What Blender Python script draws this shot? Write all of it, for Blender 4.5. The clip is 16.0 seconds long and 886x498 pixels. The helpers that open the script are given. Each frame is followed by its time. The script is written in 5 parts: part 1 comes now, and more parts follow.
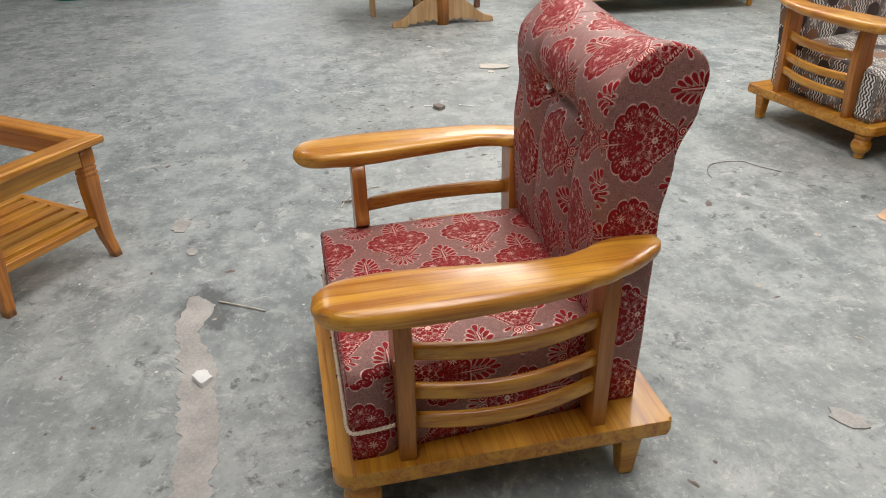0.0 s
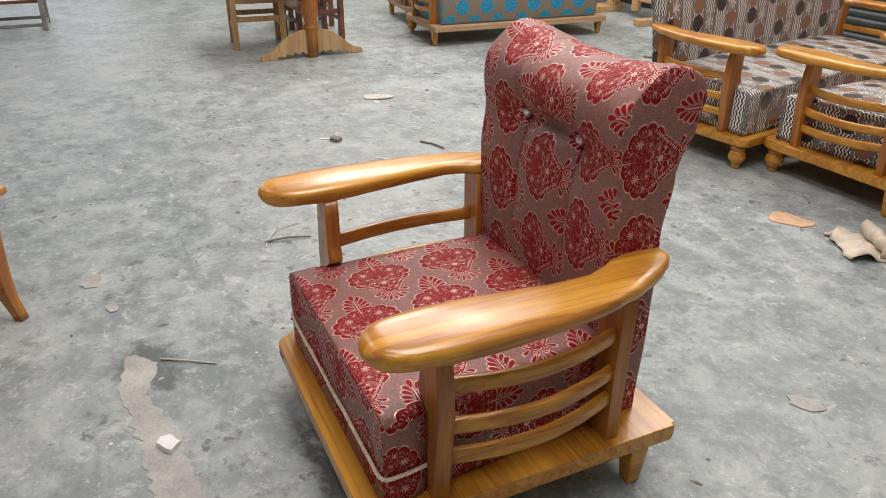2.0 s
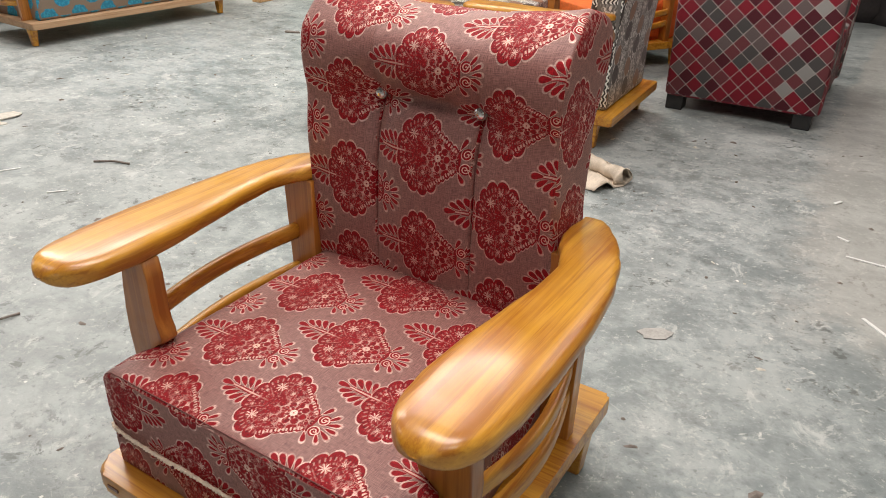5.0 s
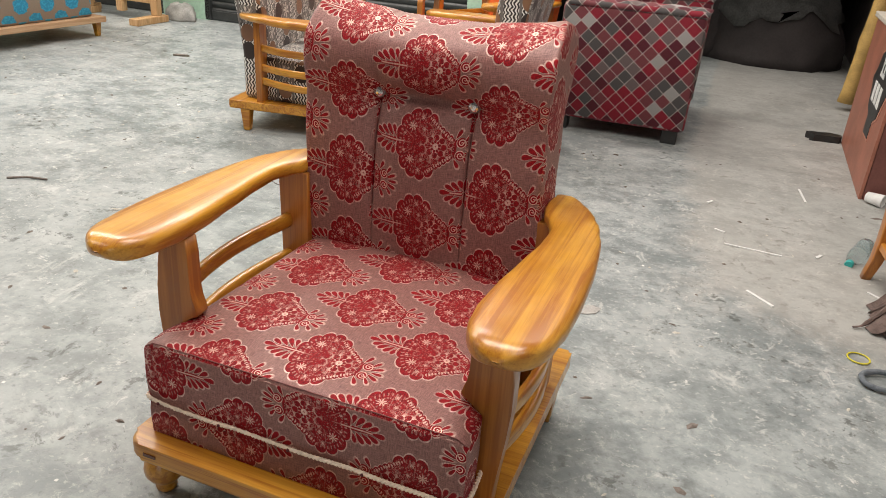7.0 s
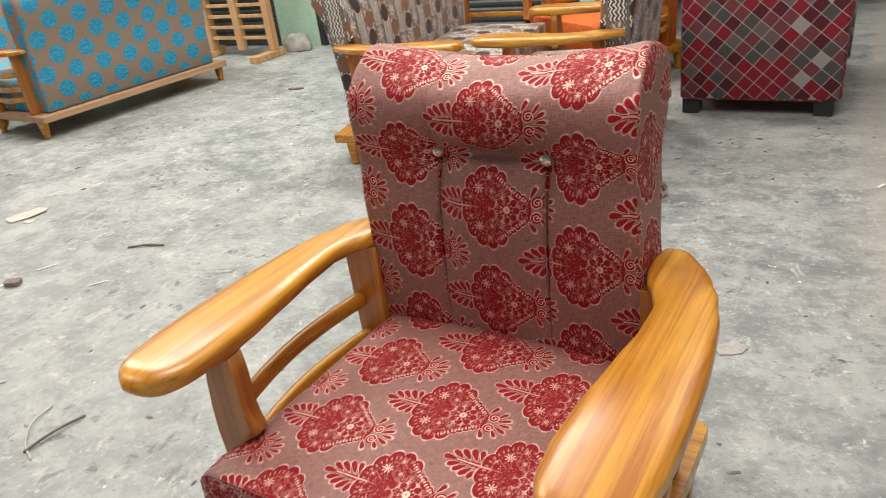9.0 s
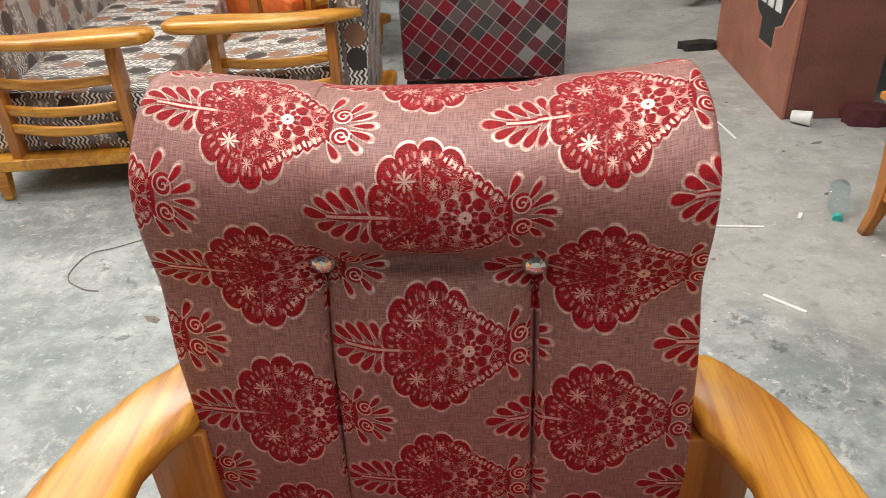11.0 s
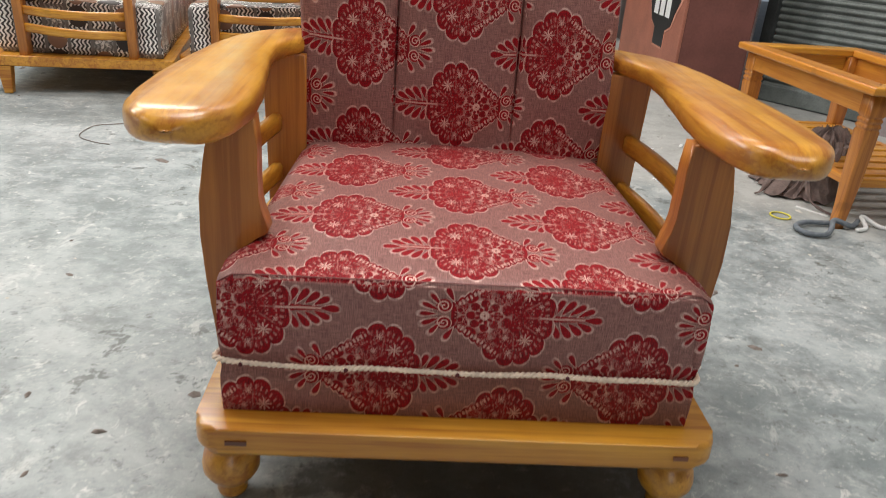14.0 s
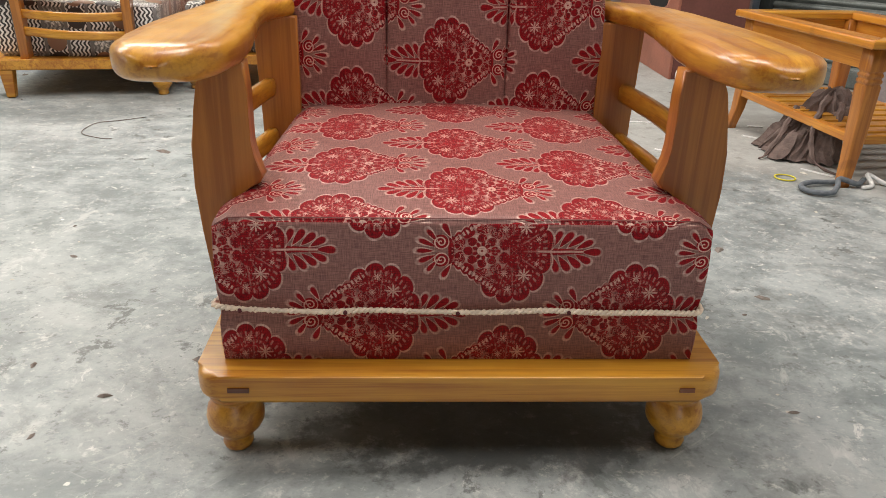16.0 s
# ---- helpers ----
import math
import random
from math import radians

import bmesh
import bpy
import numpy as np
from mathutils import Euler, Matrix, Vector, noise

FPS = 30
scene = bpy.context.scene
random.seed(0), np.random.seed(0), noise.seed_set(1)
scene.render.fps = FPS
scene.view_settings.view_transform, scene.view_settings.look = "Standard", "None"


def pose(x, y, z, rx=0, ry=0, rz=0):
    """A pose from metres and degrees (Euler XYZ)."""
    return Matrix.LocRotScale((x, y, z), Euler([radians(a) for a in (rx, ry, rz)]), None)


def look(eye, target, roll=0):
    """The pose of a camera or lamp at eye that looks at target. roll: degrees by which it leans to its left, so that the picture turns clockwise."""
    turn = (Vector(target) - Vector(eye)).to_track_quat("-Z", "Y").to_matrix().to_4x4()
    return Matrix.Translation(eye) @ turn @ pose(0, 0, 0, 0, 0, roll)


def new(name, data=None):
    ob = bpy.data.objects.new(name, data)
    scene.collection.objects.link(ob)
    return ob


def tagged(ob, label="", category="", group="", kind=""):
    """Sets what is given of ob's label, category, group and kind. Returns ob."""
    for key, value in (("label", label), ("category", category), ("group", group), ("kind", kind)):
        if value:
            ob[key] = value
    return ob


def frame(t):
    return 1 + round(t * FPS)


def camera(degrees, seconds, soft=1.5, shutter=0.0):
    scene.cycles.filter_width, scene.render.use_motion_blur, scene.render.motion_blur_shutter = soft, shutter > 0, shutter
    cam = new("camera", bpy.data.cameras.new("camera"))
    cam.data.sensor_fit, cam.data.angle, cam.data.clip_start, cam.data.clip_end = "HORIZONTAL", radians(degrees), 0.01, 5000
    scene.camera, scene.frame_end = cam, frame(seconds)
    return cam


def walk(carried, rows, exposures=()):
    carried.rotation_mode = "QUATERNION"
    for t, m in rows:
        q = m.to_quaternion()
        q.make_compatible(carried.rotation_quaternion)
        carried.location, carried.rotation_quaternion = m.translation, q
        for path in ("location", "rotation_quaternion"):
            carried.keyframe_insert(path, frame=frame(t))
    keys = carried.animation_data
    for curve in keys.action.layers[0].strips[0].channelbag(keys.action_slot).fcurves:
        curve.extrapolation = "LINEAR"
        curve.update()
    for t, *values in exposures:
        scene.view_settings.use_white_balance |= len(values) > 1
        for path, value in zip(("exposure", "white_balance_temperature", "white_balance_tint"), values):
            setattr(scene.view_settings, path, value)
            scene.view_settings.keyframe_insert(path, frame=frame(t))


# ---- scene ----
cam = camera(61.1, 16.0, soft=0.7, shutter=0.2)
PATH = [
    (0, (1.544, -0.003, 1.333), (-0.169, 0.349, 0.363), -1.5),
    (0.5, (1.584, -0.059, 1.343), (-0.146, 0.419, 0.46), 0.7),
    (1, (1.472, -0.233, 1.334), (-0.175, 0.49, 0.459), -1.3),
    (1.5, (1.411, -0.315, 1.327), (-0.208, 0.42, 0.41), -0.4),
    (2, (1.406, -0.337, 1.326), (-0.207, 0.424, 0.421), 0.3),
    (2.5, (1.324, -0.323, 1.324), (-0.239, 0.48, 0.37), 1.8),
    (3, (1.192, -0.23, 1.317), (-0.373, 0.506, 0.312), 3.0),
    (3.5, (1.063, -0.127, 1.298), (-0.429, 0.668, 0.23), -0.3),
    (4, (0.927, -0.224, 1.298), (-0.442, 0.884, 0.351), -0.6),
    (4.5, (0.747, -0.39, 1.275), (-0.254, 0.959, 0.19), -0.7),
    (5, (0.774, -0.561, 1.224), (-0.174, 0.93, 0.287), 0.8),
    (7.5, (0.614, -0.942, 1.207), (0.017, 0.768, 0.36), 4.4),
    (8, (0.641, -0.91, 1.236), (-0.181, 0.71, 0.4), 2.0),
    (8.5, (0.673, -0.741, 1.265), (-0.342, 0.789, 0.473), 0.4),
    (9, (0.642, -0.577, 1.265), (-0.348, 0.927, 0.395), -7.5),
    (11.5, (-0.072, -0.055, 1.207), (0.052, 1.655, 0.177), 1.3),
    (12, (-0.141, -0.224, 1.188), (0.154, 1.452, 0.137), 3.3),
    (12.5, (-0.104, -0.396, 1.172), (0.148, 1.301, 0.146), 2.4),
    (13, (-0.097, -0.559, 1.1), (0.137, 1.114, 0.029), 2.6),
    (13.5, (-0.152, -0.646, 0.916), (0.079, 1.203, 0.19), 5.9),
    (14, (-0.105, -0.867, 0.842), (0.021, 0.952, 0.02), 4.6),
    (14.5, (-0.091, -0.931, 0.792), (-0.035, 0.878, -0.058), 0.4),
    (15, (-0.082, -0.919, 0.793), (0.018, 0.957, 0.106), 2.0),
    (15.5, (-0.085, -0.918, 0.765), (-0.025, 0.919, -0.023), 1.1),
    (16, (-0.081, -0.903, 0.753), (0.016, 0.924, -0.054), 1.7),
]
walk(cam, [(t, look(eye, target, roll)) for t, eye, target, roll in PATH], ((0, 0.12, 6600, 13), (2, 0.15, 6600, 14), (3.4, 0.12, 6750, 14), (4.5, 0.24, 6750, 13), (8, 0.38, 6950, 14), (11.5, 0.42, 6600, 12), (12, 0.46, 6300, 12), (12.5, 0.56, 5800, 11), (13, 0.42, 5850, 10), (13.5, 0.42, 6200, 10), (14, 0.46, 6500, 12), (16, 0.50, 6800, 13)))

# ---- light: added unseen area lamps for front and west daylight and for overhead light ----
world = bpy.data.worlds.new("world")
scene.world = world
world.use_nodes = True
world.node_tree.nodes["Background"].inputs[0].default_value = (0.75, 0.85, 1.0, 1)
world.node_tree.nodes["Background"].inputs[1].default_value = 0.22


def area_lamp(name, eye, target, sx, sy, watts, colour):
    data = bpy.data.lights.new(name, "AREA")
    data.shape, data.size, data.size_y, data.energy, data.color = "RECTANGLE", sx, sy, watts, colour
    ob = new(name, data)
    ob.matrix_world = look(eye, target)
    return ob


# added lamp inside the solid south wall, filling the front with daylight
area_lamp("front_daylight_fill", (0.8, -6.4, 1.9), (0.8, 0, 1.2), 2.4, 2.6, 27, (0.96, 0.97, 0.98))
# added cool lamp before the solid west wall, for bluish sheen on the floor
area_lamp("west_sheen_fill", (-8.8, -0.7, 1.5), (0, -0.3, 0.9), 1.9, 2.4, 22, (0.82, 0.91, 1.0))
# added overhead lamps without fittings, placed where the hall needed brightening
for lx, ly, watts in ((-0.15, 0.70, 88), (1.75, -1.05, 40), (-2.3, 4.1, 100), (-3.9, 2.5, 88), (-4.2, -1.2, 36), (-6.7, 2.4, 130), (0.7, 4.3, 34)):
    area_lamp("overhead_area_light", (lx, ly, 3.9), (lx, ly, 0), 2.2, 1.1, watts, (1.0, 0.96, 0.912))

# ---- materials ----
class Nodes:
    """A short way to write node trees."""

    def __init__(self, tree):
        self.tree = tree

    def add(self, kind, **values):
        node = self.tree.nodes.new(kind)
        for key, value in values.items():
            if key == "op":
                node.operation = value
            elif key == "blend":
                node.blend_type = value
        return node

    def put(self, socket, value):
        if isinstance(value, bpy.types.NodeSocket):
            self.tree.links.new(value, socket)
        else:
            socket.default_value = value

    def m(self, op, a, b=0.0, c=0.0):
        node = self.add("ShaderNodeMath", op=op)
        for i, v in enumerate((a, b, c)):
            self.put(node.inputs[i], v)
        return node.outputs[0]

    def mix(self, f, a, b, blend="MIX"):
        node = self.tree.nodes.new("ShaderNodeMix")
        node.data_type, node.blend_type = "RGBA", blend
        self.put(node.inputs[0], f)
        self.put(node.inputs[6], a if isinstance(a, bpy.types.NodeSocket) else (*a, 1))
        self.put(node.inputs[7], b if isinstance(b, bpy.types.NodeSocket) else (*b, 1))
        return node.outputs[2]

    def coords(self, which="Object"):
        return self.tree.nodes.new("ShaderNodeTexCoord").outputs[which]

    def scaled(self, vec, sx, sy, sz):
        node = self.tree.nodes.new("ShaderNodeMapping")
        self.put(node.inputs[0], vec)
        node.inputs[3].default_value = (sx, sy, sz)
        return node.outputs[0]

    def noise(self, vec, scale, detail=3.0, rough=0.55, distort=0.0):
        node = self.tree.nodes.new("ShaderNodeTexNoise")
        self.put(node.inputs["Vector"], vec)
        node.inputs["Scale"].default_value, node.inputs["Detail"].default_value = scale, detail
        node.inputs["Roughness"].default_value, node.inputs["Distortion"].default_value = rough, distort
        return node.outputs[0]

    def ramp(self, f, lo, hi, a=0.0, b=1.0):
        node = self.tree.nodes.new("ShaderNodeMapRange")
        node.interpolation_type = "SMOOTHSTEP"
        for i, v in enumerate((f, lo, hi, a, b)):
            self.put(node.inputs[i], v)
        return node.outputs[0]

    def split(self, vec):
        node = self.tree.nodes.new("ShaderNodeSeparateXYZ")
        self.put(node.inputs[0], vec)
        return node.outputs

    def join(self, x, y, z=0.0):
        node = self.tree.nodes.new("ShaderNodeCombineXYZ")
        for i, v in enumerate((x, y, z)):
            self.put(node.inputs[i], v)
        return node.outputs[0]

    def bump(self, height, strength, distance=0.01):
        node = self.tree.nodes.new("ShaderNodeBump")
        node.inputs["Strength"].default_value, node.inputs["Distance"].default_value = strength, distance
        self.put(node.inputs["Height"], height)
        return node.outputs[0]


def material(name):
    mat = bpy.data.materials.new(name)
    mat.use_nodes = True
    n = Nodes(mat.node_tree)
    shader = mat.node_tree.nodes["Principled BSDF"]
    return mat, n, shader


def finish(n, shader, colour, rough, bump=None, **more):
    n.put(shader.inputs["Base Color"], colour if isinstance(colour, bpy.types.NodeSocket) else (*colour, 1))
    n.put(shader.inputs["Roughness"], rough)
    if bump is not None:
        n.put(shader.inputs["Normal"], bump)
    for key, value in more.items():
        n.put(shader.inputs[key.replace("_", " ").title().replace("Ior", "IOR")], value)


def wood(name, axis, light, dark, rough=0.34, coat=0.45, scale=1.0):
    """Varnished wood with the grain along an axis (0, 1, 2)."""
    mat, n, sh = material(name)
    s = [17.0 * scale] * 3
    s[axis] = 1.3 * scale
    rnd = n.tree.nodes.new("ShaderNodeObjectInfo").outputs["Random"]
    shift = n.tree.nodes.new("ShaderNodeVectorMath")
    n.put(shift.inputs[0], n.coords())
    n.put(shift.inputs[1], n.join(n.m("MULTIPLY", rnd, 3.1), n.m("MULTIPLY", rnd, 7.7), n.m("MULTIPLY", rnd, 5.3)))
    vec = n.scaled(shift.outputs[0], *s)
    figure = n.noise(vec, 0.7, 2.0, 0.5, 0.9)
    rings = n.m("FRACT", n.m("MULTIPLY", figure, 3.5))
    rings = n.m("ABSOLUTE", n.m("SUBTRACT", rings, 0.5))
    s2 = [240.0] * 3
    s2[axis] = 9.0
    fibre = n.noise(n.scaled(shift.outputs[0], *s2), 1.0, 3.0, 0.6)
    blotch = n.noise(shift.outputs[0], 7.0, 2.0)
    s3 = [75.0 * scale] * 3
    s3[axis] = 1.7 * scale
    streak = n.noise(n.scaled(shift.outputs[0], *s3), 1.0, 4.0, 0.65, 0.3)
    f = n.m("ADD", n.m("MULTIPLY", n.ramp(rings, 0.0, 0.5), 0.50), n.m("MULTIPLY", n.ramp(fibre, 0.3, 0.7), 0.26))
    f = n.m("ADD", f, n.m("ADD", n.m("MULTIPLY", n.ramp(blotch, 0.35, 0.7), 0.18), n.m("MULTIPLY", n.ramp(streak, 0.46, 0.66), 0.50)))
    col = n.mix(f, light, dark)
    knots = n.ramp(n.noise(n.scaled(shift.outputs[0], 9, 9, 9), 1.0, 1.0), 0.74, 0.80)
    col = n.mix(n.m("MULTIPLY", knots, 0.3), col, [c * 0.35 for c in dark])
    rg = n.ramp(n.noise(shift.outputs[0], 22.0, 3.0), 0.3, 0.7, rough - 0.06, rough + 0.12)
    finish(n, sh, col, rg, n.bump(fibre, 0.06, 0.002), coat_weight=coat)
    sh.inputs["Coat Roughness"].default_value = 0.20
    return mat


HONEY, HONEY_D = (0.68, 0.338, 0.036), (0.38, 0.132, 0.010)
wood_x = wood("honey_wood_x", 0, HONEY, HONEY_D)
wood_y = wood("honey_wood_y", 1, HONEY, HONEY_D)
# darker than the other honey wood; shade under the arms is in it
wood_z = wood("honey_wood_z_shaded", 2, (0.52, 0.20, 0.030), (0.31, 0.10, 0.013))
wood_red = wood("red_brown_wood", 0, (0.22, 0.07, 0.025), (0.10, 0.028, 0.012))
wood_pale = wood("pale_raw_wood", 2, (0.56, 0.37, 0.19), (0.40, 0.23, 0.10), 0.6, 0.0)
wood_dusty = wood("dusty_unvarnished_wood", 0, (0.50, 0.33, 0.20), (0.36, 0.21, 0.11), 0.55, 0.0)
wood_table = wood("table_wood", 1, (0.68, 0.30, 0.04), (0.46, 0.16, 0.016))


def motif_group():
    """The woven palmette, in metres: a tall scalloped flower that tapers into a curled lily, with a spray of teardrop leaves behind it. Gives red, cream and dark thread."""
    tree = bpy.data.node_groups.new("palmette", "ShaderNodeTree")
    for label in ("x", "y"):
        tree.interface.new_socket(label, in_out="INPUT", socket_type="NodeSocketFloat")
    for label in ("red", "cream", "dark"):
        tree.interface.new_socket(label, in_out="OUTPUT", socket_type="NodeSocketFloat")
    n = Nodes(tree)
    src, dst = tree.nodes.new("NodeGroupInput"), tree.nodes.new("NodeGroupOutput")
    x, y = src.outputs[0], src.outputs[1]
    ay = n.m("ABSOLUTE", y)

    def polar(cx, cy, mirrored=True):
        dx, dy = n.m("SUBTRACT", x, cx), n.m("SUBTRACT", ay if mirrored else y, cy)
        r = n.m("SQRT", n.m("ADD", n.m("MULTIPLY", dx, dx), n.m("MULTIPLY", dy, dy)))
        return dx, dy, r, n.m("ARCTAN2", dy, dx)

    def inside(d, soft=0.0007):
        return n.ramp(d, -soft, soft, 1.0, 0.0)

    def on_line(d, half, soft=0.0006):
        return inside(n.m("SUBTRACT", n.m("ABSOLUTE", d), half), soft)

    def most(items):
        out = items[0]
        for it in items[1:]:
            out = n.m("MAXIMUM", out, it)
        return out

    def least(items):
        out = items[0]
        for it in items[1:]:
            out = n.m("MINIMUM", out, it)
        return out

    def times(*items):
        out = items[0]
        for it in items[1:]:
            out = n.m("MULTIPLY", out, it)
        return out

    def leaf(cx, cy, turn, long_way, wide):
        """Distance to a teardrop leaf, broad at its outer end, mirrored about the axis."""
        c, s = math.cos(radians(turn)), math.sin(radians(turn))
        dx, dy = n.m("SUBTRACT", x, cx), n.m("SUBTRACT", ay, cy)
        lx = n.m("ADD", n.m("MULTIPLY", dx, c), n.m("MULTIPLY", dy, s))
        ly = n.m("SUBTRACT", n.m("MULTIPLY", dy, c), n.m("MULTIPLY", dx, s))
        girth = n.m("MAXIMUM", n.m("ADD", wide * 0.75, n.m("MULTIPLY", lx, 0.45 * wide / long_way)), wide * 0.2)
        q = n.m("ADD", n.m("POWER", n.m("DIVIDE", n.m("ABSOLUTE", lx), long_way), 2.2), n.m("POWER", n.m("DIVIDE", n.m("ABSOLUTE", ly), girth), 2.0))
        return n.m("MULTIPLY", n.m("SUBTRACT", n.m("SQRT", q), 1.0), wide)

    def petals(rr, ar, count, r_mid, r_half, w_half, phase=0.0):
        """A ring of oval petals round a centre."""
        step = 2 * math.pi / count
        fold = n.m("MULTIPLY", n.m("SUBTRACT", n.m("FRACT", n.m("ADD", n.m("DIVIDE", ar, step), phase)), 0.5), step)
        side = n.m("DIVIDE", n.m("MULTIPLY", fold, rr), w_half)
        out = n.m("DIVIDE", n.m("SUBTRACT", rr, r_mid), r_half)
        return n.m("MULTIPLY", n.m("SUBTRACT", n.m("SQRT", n.m("ADD", n.m("MULTIPLY", side, side), n.m("MULTIPLY", out, out))), 1.0), w_half)

    # scalloped flower: lobes behind, a straight taper in front
    ex, ey = n.m("DIVIDE", n.m("ADD", x, 0.003), 0.059), n.m("DIVIDE", ay, 0.081)
    er = n.m("SQRT", n.m("ADD", n.m("MULTIPLY", ex, ex), n.m("MULTIPLY", ey, ey)))
    ea = n.m("ARCTAN2", ey, ex)
    lobes = n.m("ABSOLUTE", n.m("COSINE", n.m("MULTIPLY", ea, 6.5)))
    bowl = n.m("MULTIPLY", n.m("SUBTRACT", er, n.m("ADD", 0.86, n.m("MULTIPLY", n.m("SQRT", lobes), 0.14))), 0.056)
    back = n.m("MAXIMUM", bowl, n.m("SUBTRACT", x, 0.052))
    edge = n.m("SUBTRACT", 0.079, n.m("MULTIPLY", x, 0.76))
    nick = n.m("MULTIPLY", n.m("ABSOLUTE", n.m("SINE", n.m("MULTIPLY", x, 330.0))), 0.0035)
    slope = n.m("MULTIPLY", n.m("SUBTRACT", n.m("SUBTRACT", ay, edge), nick), 0.85)
    front = n.m("MAXIMUM", slope, n.m("MAXIMUM", n.m("SUBTRACT", 0.012, x), n.m("SUBTRACT", x, 0.084)))
    body = n.m("MINIMUM", back, front)
    # spray of leaves on a stem
    spray = least([leaf(*v) for v in ((-0.1150, 0.0, 180, 0.0135, 0.0072), (-0.1045, 0.0110, 150, 0.0130, 0.0066), (-0.0915, 0.0155, 138, 0.0140, 0.0068), (-0.0780, 0.0185, 126, 0.0150, 0.0068), (-0.0650, 0.0195, 112, 0.0140, 0.0060))])
    stem = n.m("MAXIMUM", n.m("SUBTRACT", ay, n.m("ADD", 0.0026, n.m("MULTIPLY", n.m("ADD", x, 0.11), 0.06))), n.m("MAXIMUM", n.m("SUBTRACT", -0.106, x), n.m("ADD", x, 0.045)))
    # lily with rolled petals
    lily = least([leaf(*v) for v in ((0.1160, 0.0, 0, 0.0130, 0.0046), (0.1130, 0.0115, 24, 0.0140, 0.0050), (0.1060, 0.0230, 52, 0.0120, 0.0046))])
    _, _, rc, ac = polar(0.0940, 0.0130)
    curl = n.m("SUBTRACT", rc, 0.0112)
    tail = leaf(0.0860, 0.0310, 62, 0.0120, 0.0052)
    red = most([inside(body), inside(spray), inside(stem), inside(lily), inside(curl), inside(tail)])
    # light threads: the rim outside the scallops
    breaks = n.ramp(n.noise(n.join(x, y, 4.0), 75.0, 2.0), 0.38, 0.54, 0.40, 1.0)
    lines = [times(0.85, breaks, on_line(n.m("SUBTRACT", back, 0.0012), 0.0012), n.ramp(x, 0.030, 0.050, 1.0, 0.0))]
    lines.append(times(0.75, breaks, on_line(n.m("SUBTRACT", body, 0.0006), 0.0012), n.ramp(x, 0.030, 0.050), n.ramp(x, 0.072, 0.079, 1.0, 0.0)))
    lines.append(times(0.70, breaks, on_line(n.m("SUBTRACT", spray, 0.0004), 0.0010)))
    lines.append(times(0.8, on_line(ay, 0.0016), inside(n.m("SUBTRACT", n.m("ABSOLUTE", n.m("ADD", x, 0.072)), 0.032))))
    lines.append(times(0.85, breaks, on_line(n.m("SUBTRACT", n.m("MINIMUM", lily, tail), 0.0004), 0.0011)))
    spiral = n.m("SUBTRACT", n.m("FRACT", n.m("ADD", n.m("DIVIDE", rc, 0.0056), n.m("DIVIDE", ac, 2 * math.pi))), 0.5)
    lines.append(times(inside(n.m("SUBTRACT", rc, 0.0115)), on_line(spiral, 0.17, 0.08)))
    # stars in the lobes
    for cx, cy, size in ((-0.0225, 0.0360, 0.0105), (-0.0010, 0.0580, 0.0055), (-0.0400, 0.0190, 0.0042), (0.0060, 0.0330, 0.0050)):
        _, _, rd, ad = polar(cx, cy)
        ray = n.m("MULTIPLY", size, n.m("ADD", 0.60, n.m("MULTIPLY", 0.42, n.m("COSINE", n.m("MULTIPLY", ad, 8.0)))))
        lines.append(times(0.85, inside(n.m("SUBTRACT", rd, ray))))
    # rosette, with rings of red petals in a light field round it
    _, _, rr, ar = polar(0.0370, 0.0, False)
    lines.append(times(on_line(n.m("SUBTRACT", rr, 0.0042), 0.0026)))
    wheel = n.m("MINIMUM", petals(rr, ar, 9, 0.0100, 0.0036, 0.0024), n.m("MINIMUM", petals(rr, ar, 8, 0.0192, 0.0060, 0.0062, 0.5), petals(rr, ar, 10, 0.0325, 0.0068, 0.0085)))
    field = times(inside(n.m("SUBTRACT", rr, 0.0385)), inside(n.m("ADD", body, 0.003)), n.ramp(rr, 0.0055, 0.0065))
    lines.append(times(n.ramp(rr, 0.020, 0.030, 0.9, 0.45), breaks, field, inside(n.m("SUBTRACT", 0.0, n.m("SUBTRACT", wheel, 0.0004)))))
    # feathered garland inside the tapering edge
    rib = n.ramp(n.m("COSINE", n.m("MULTIPLY", n.m("SUBTRACT", x, n.m("MULTIPLY", ay, 0.55)), 900.0)), -0.25, 0.2)
    lines.append(times(0.85, rib, on_line(n.m("ADD", slope, 0.0075), 0.0034), n.ramp(x, 0.006, 0.020), n.ramp(x, 0.070, 0.080, 1.0, 0.0)))
    # lashes, bead rows and veins along the scallops
    behind = n.ramp(x, 0.004, 0.016, 1.0, 0.0)
    lash = n.ramp(n.m("COSINE", n.m("MULTIPLY", ea, 39.0)), 0.30, 0.70)
    lines.append(times(0.40, lash, behind, on_line(n.m("SUBTRACT", er, 0.80), 0.050, 0.012)))
    for ring, beads in ((0.62, 52.0), (0.42, 40.0)):
        bead = n.ramp(n.m("COSINE", n.m("MULTIPLY", ea, beads)), -0.1, 0.4)
        lines.append(times(0.42, bead, n.ramp(x, 0.012, 0.024, 1.0, 0.0), on_line(n.m("SUBTRACT", er, n.m("ADD", ring, n.m("MULTIPLY", lobes, 0.06))), 0.020, 0.010)))
    vein = n.m("MULTIPLY", n.m("SUBTRACT", n.m("FRACT", n.m("DIVIDE", ea, math.pi / 6.5)), 0.5), er)
    lines.append(times(0.22, on_line(vein, 0.030, 0.015), behind, on_line(n.m("SUBTRACT", er, 0.50), 0.20, 0.02)))
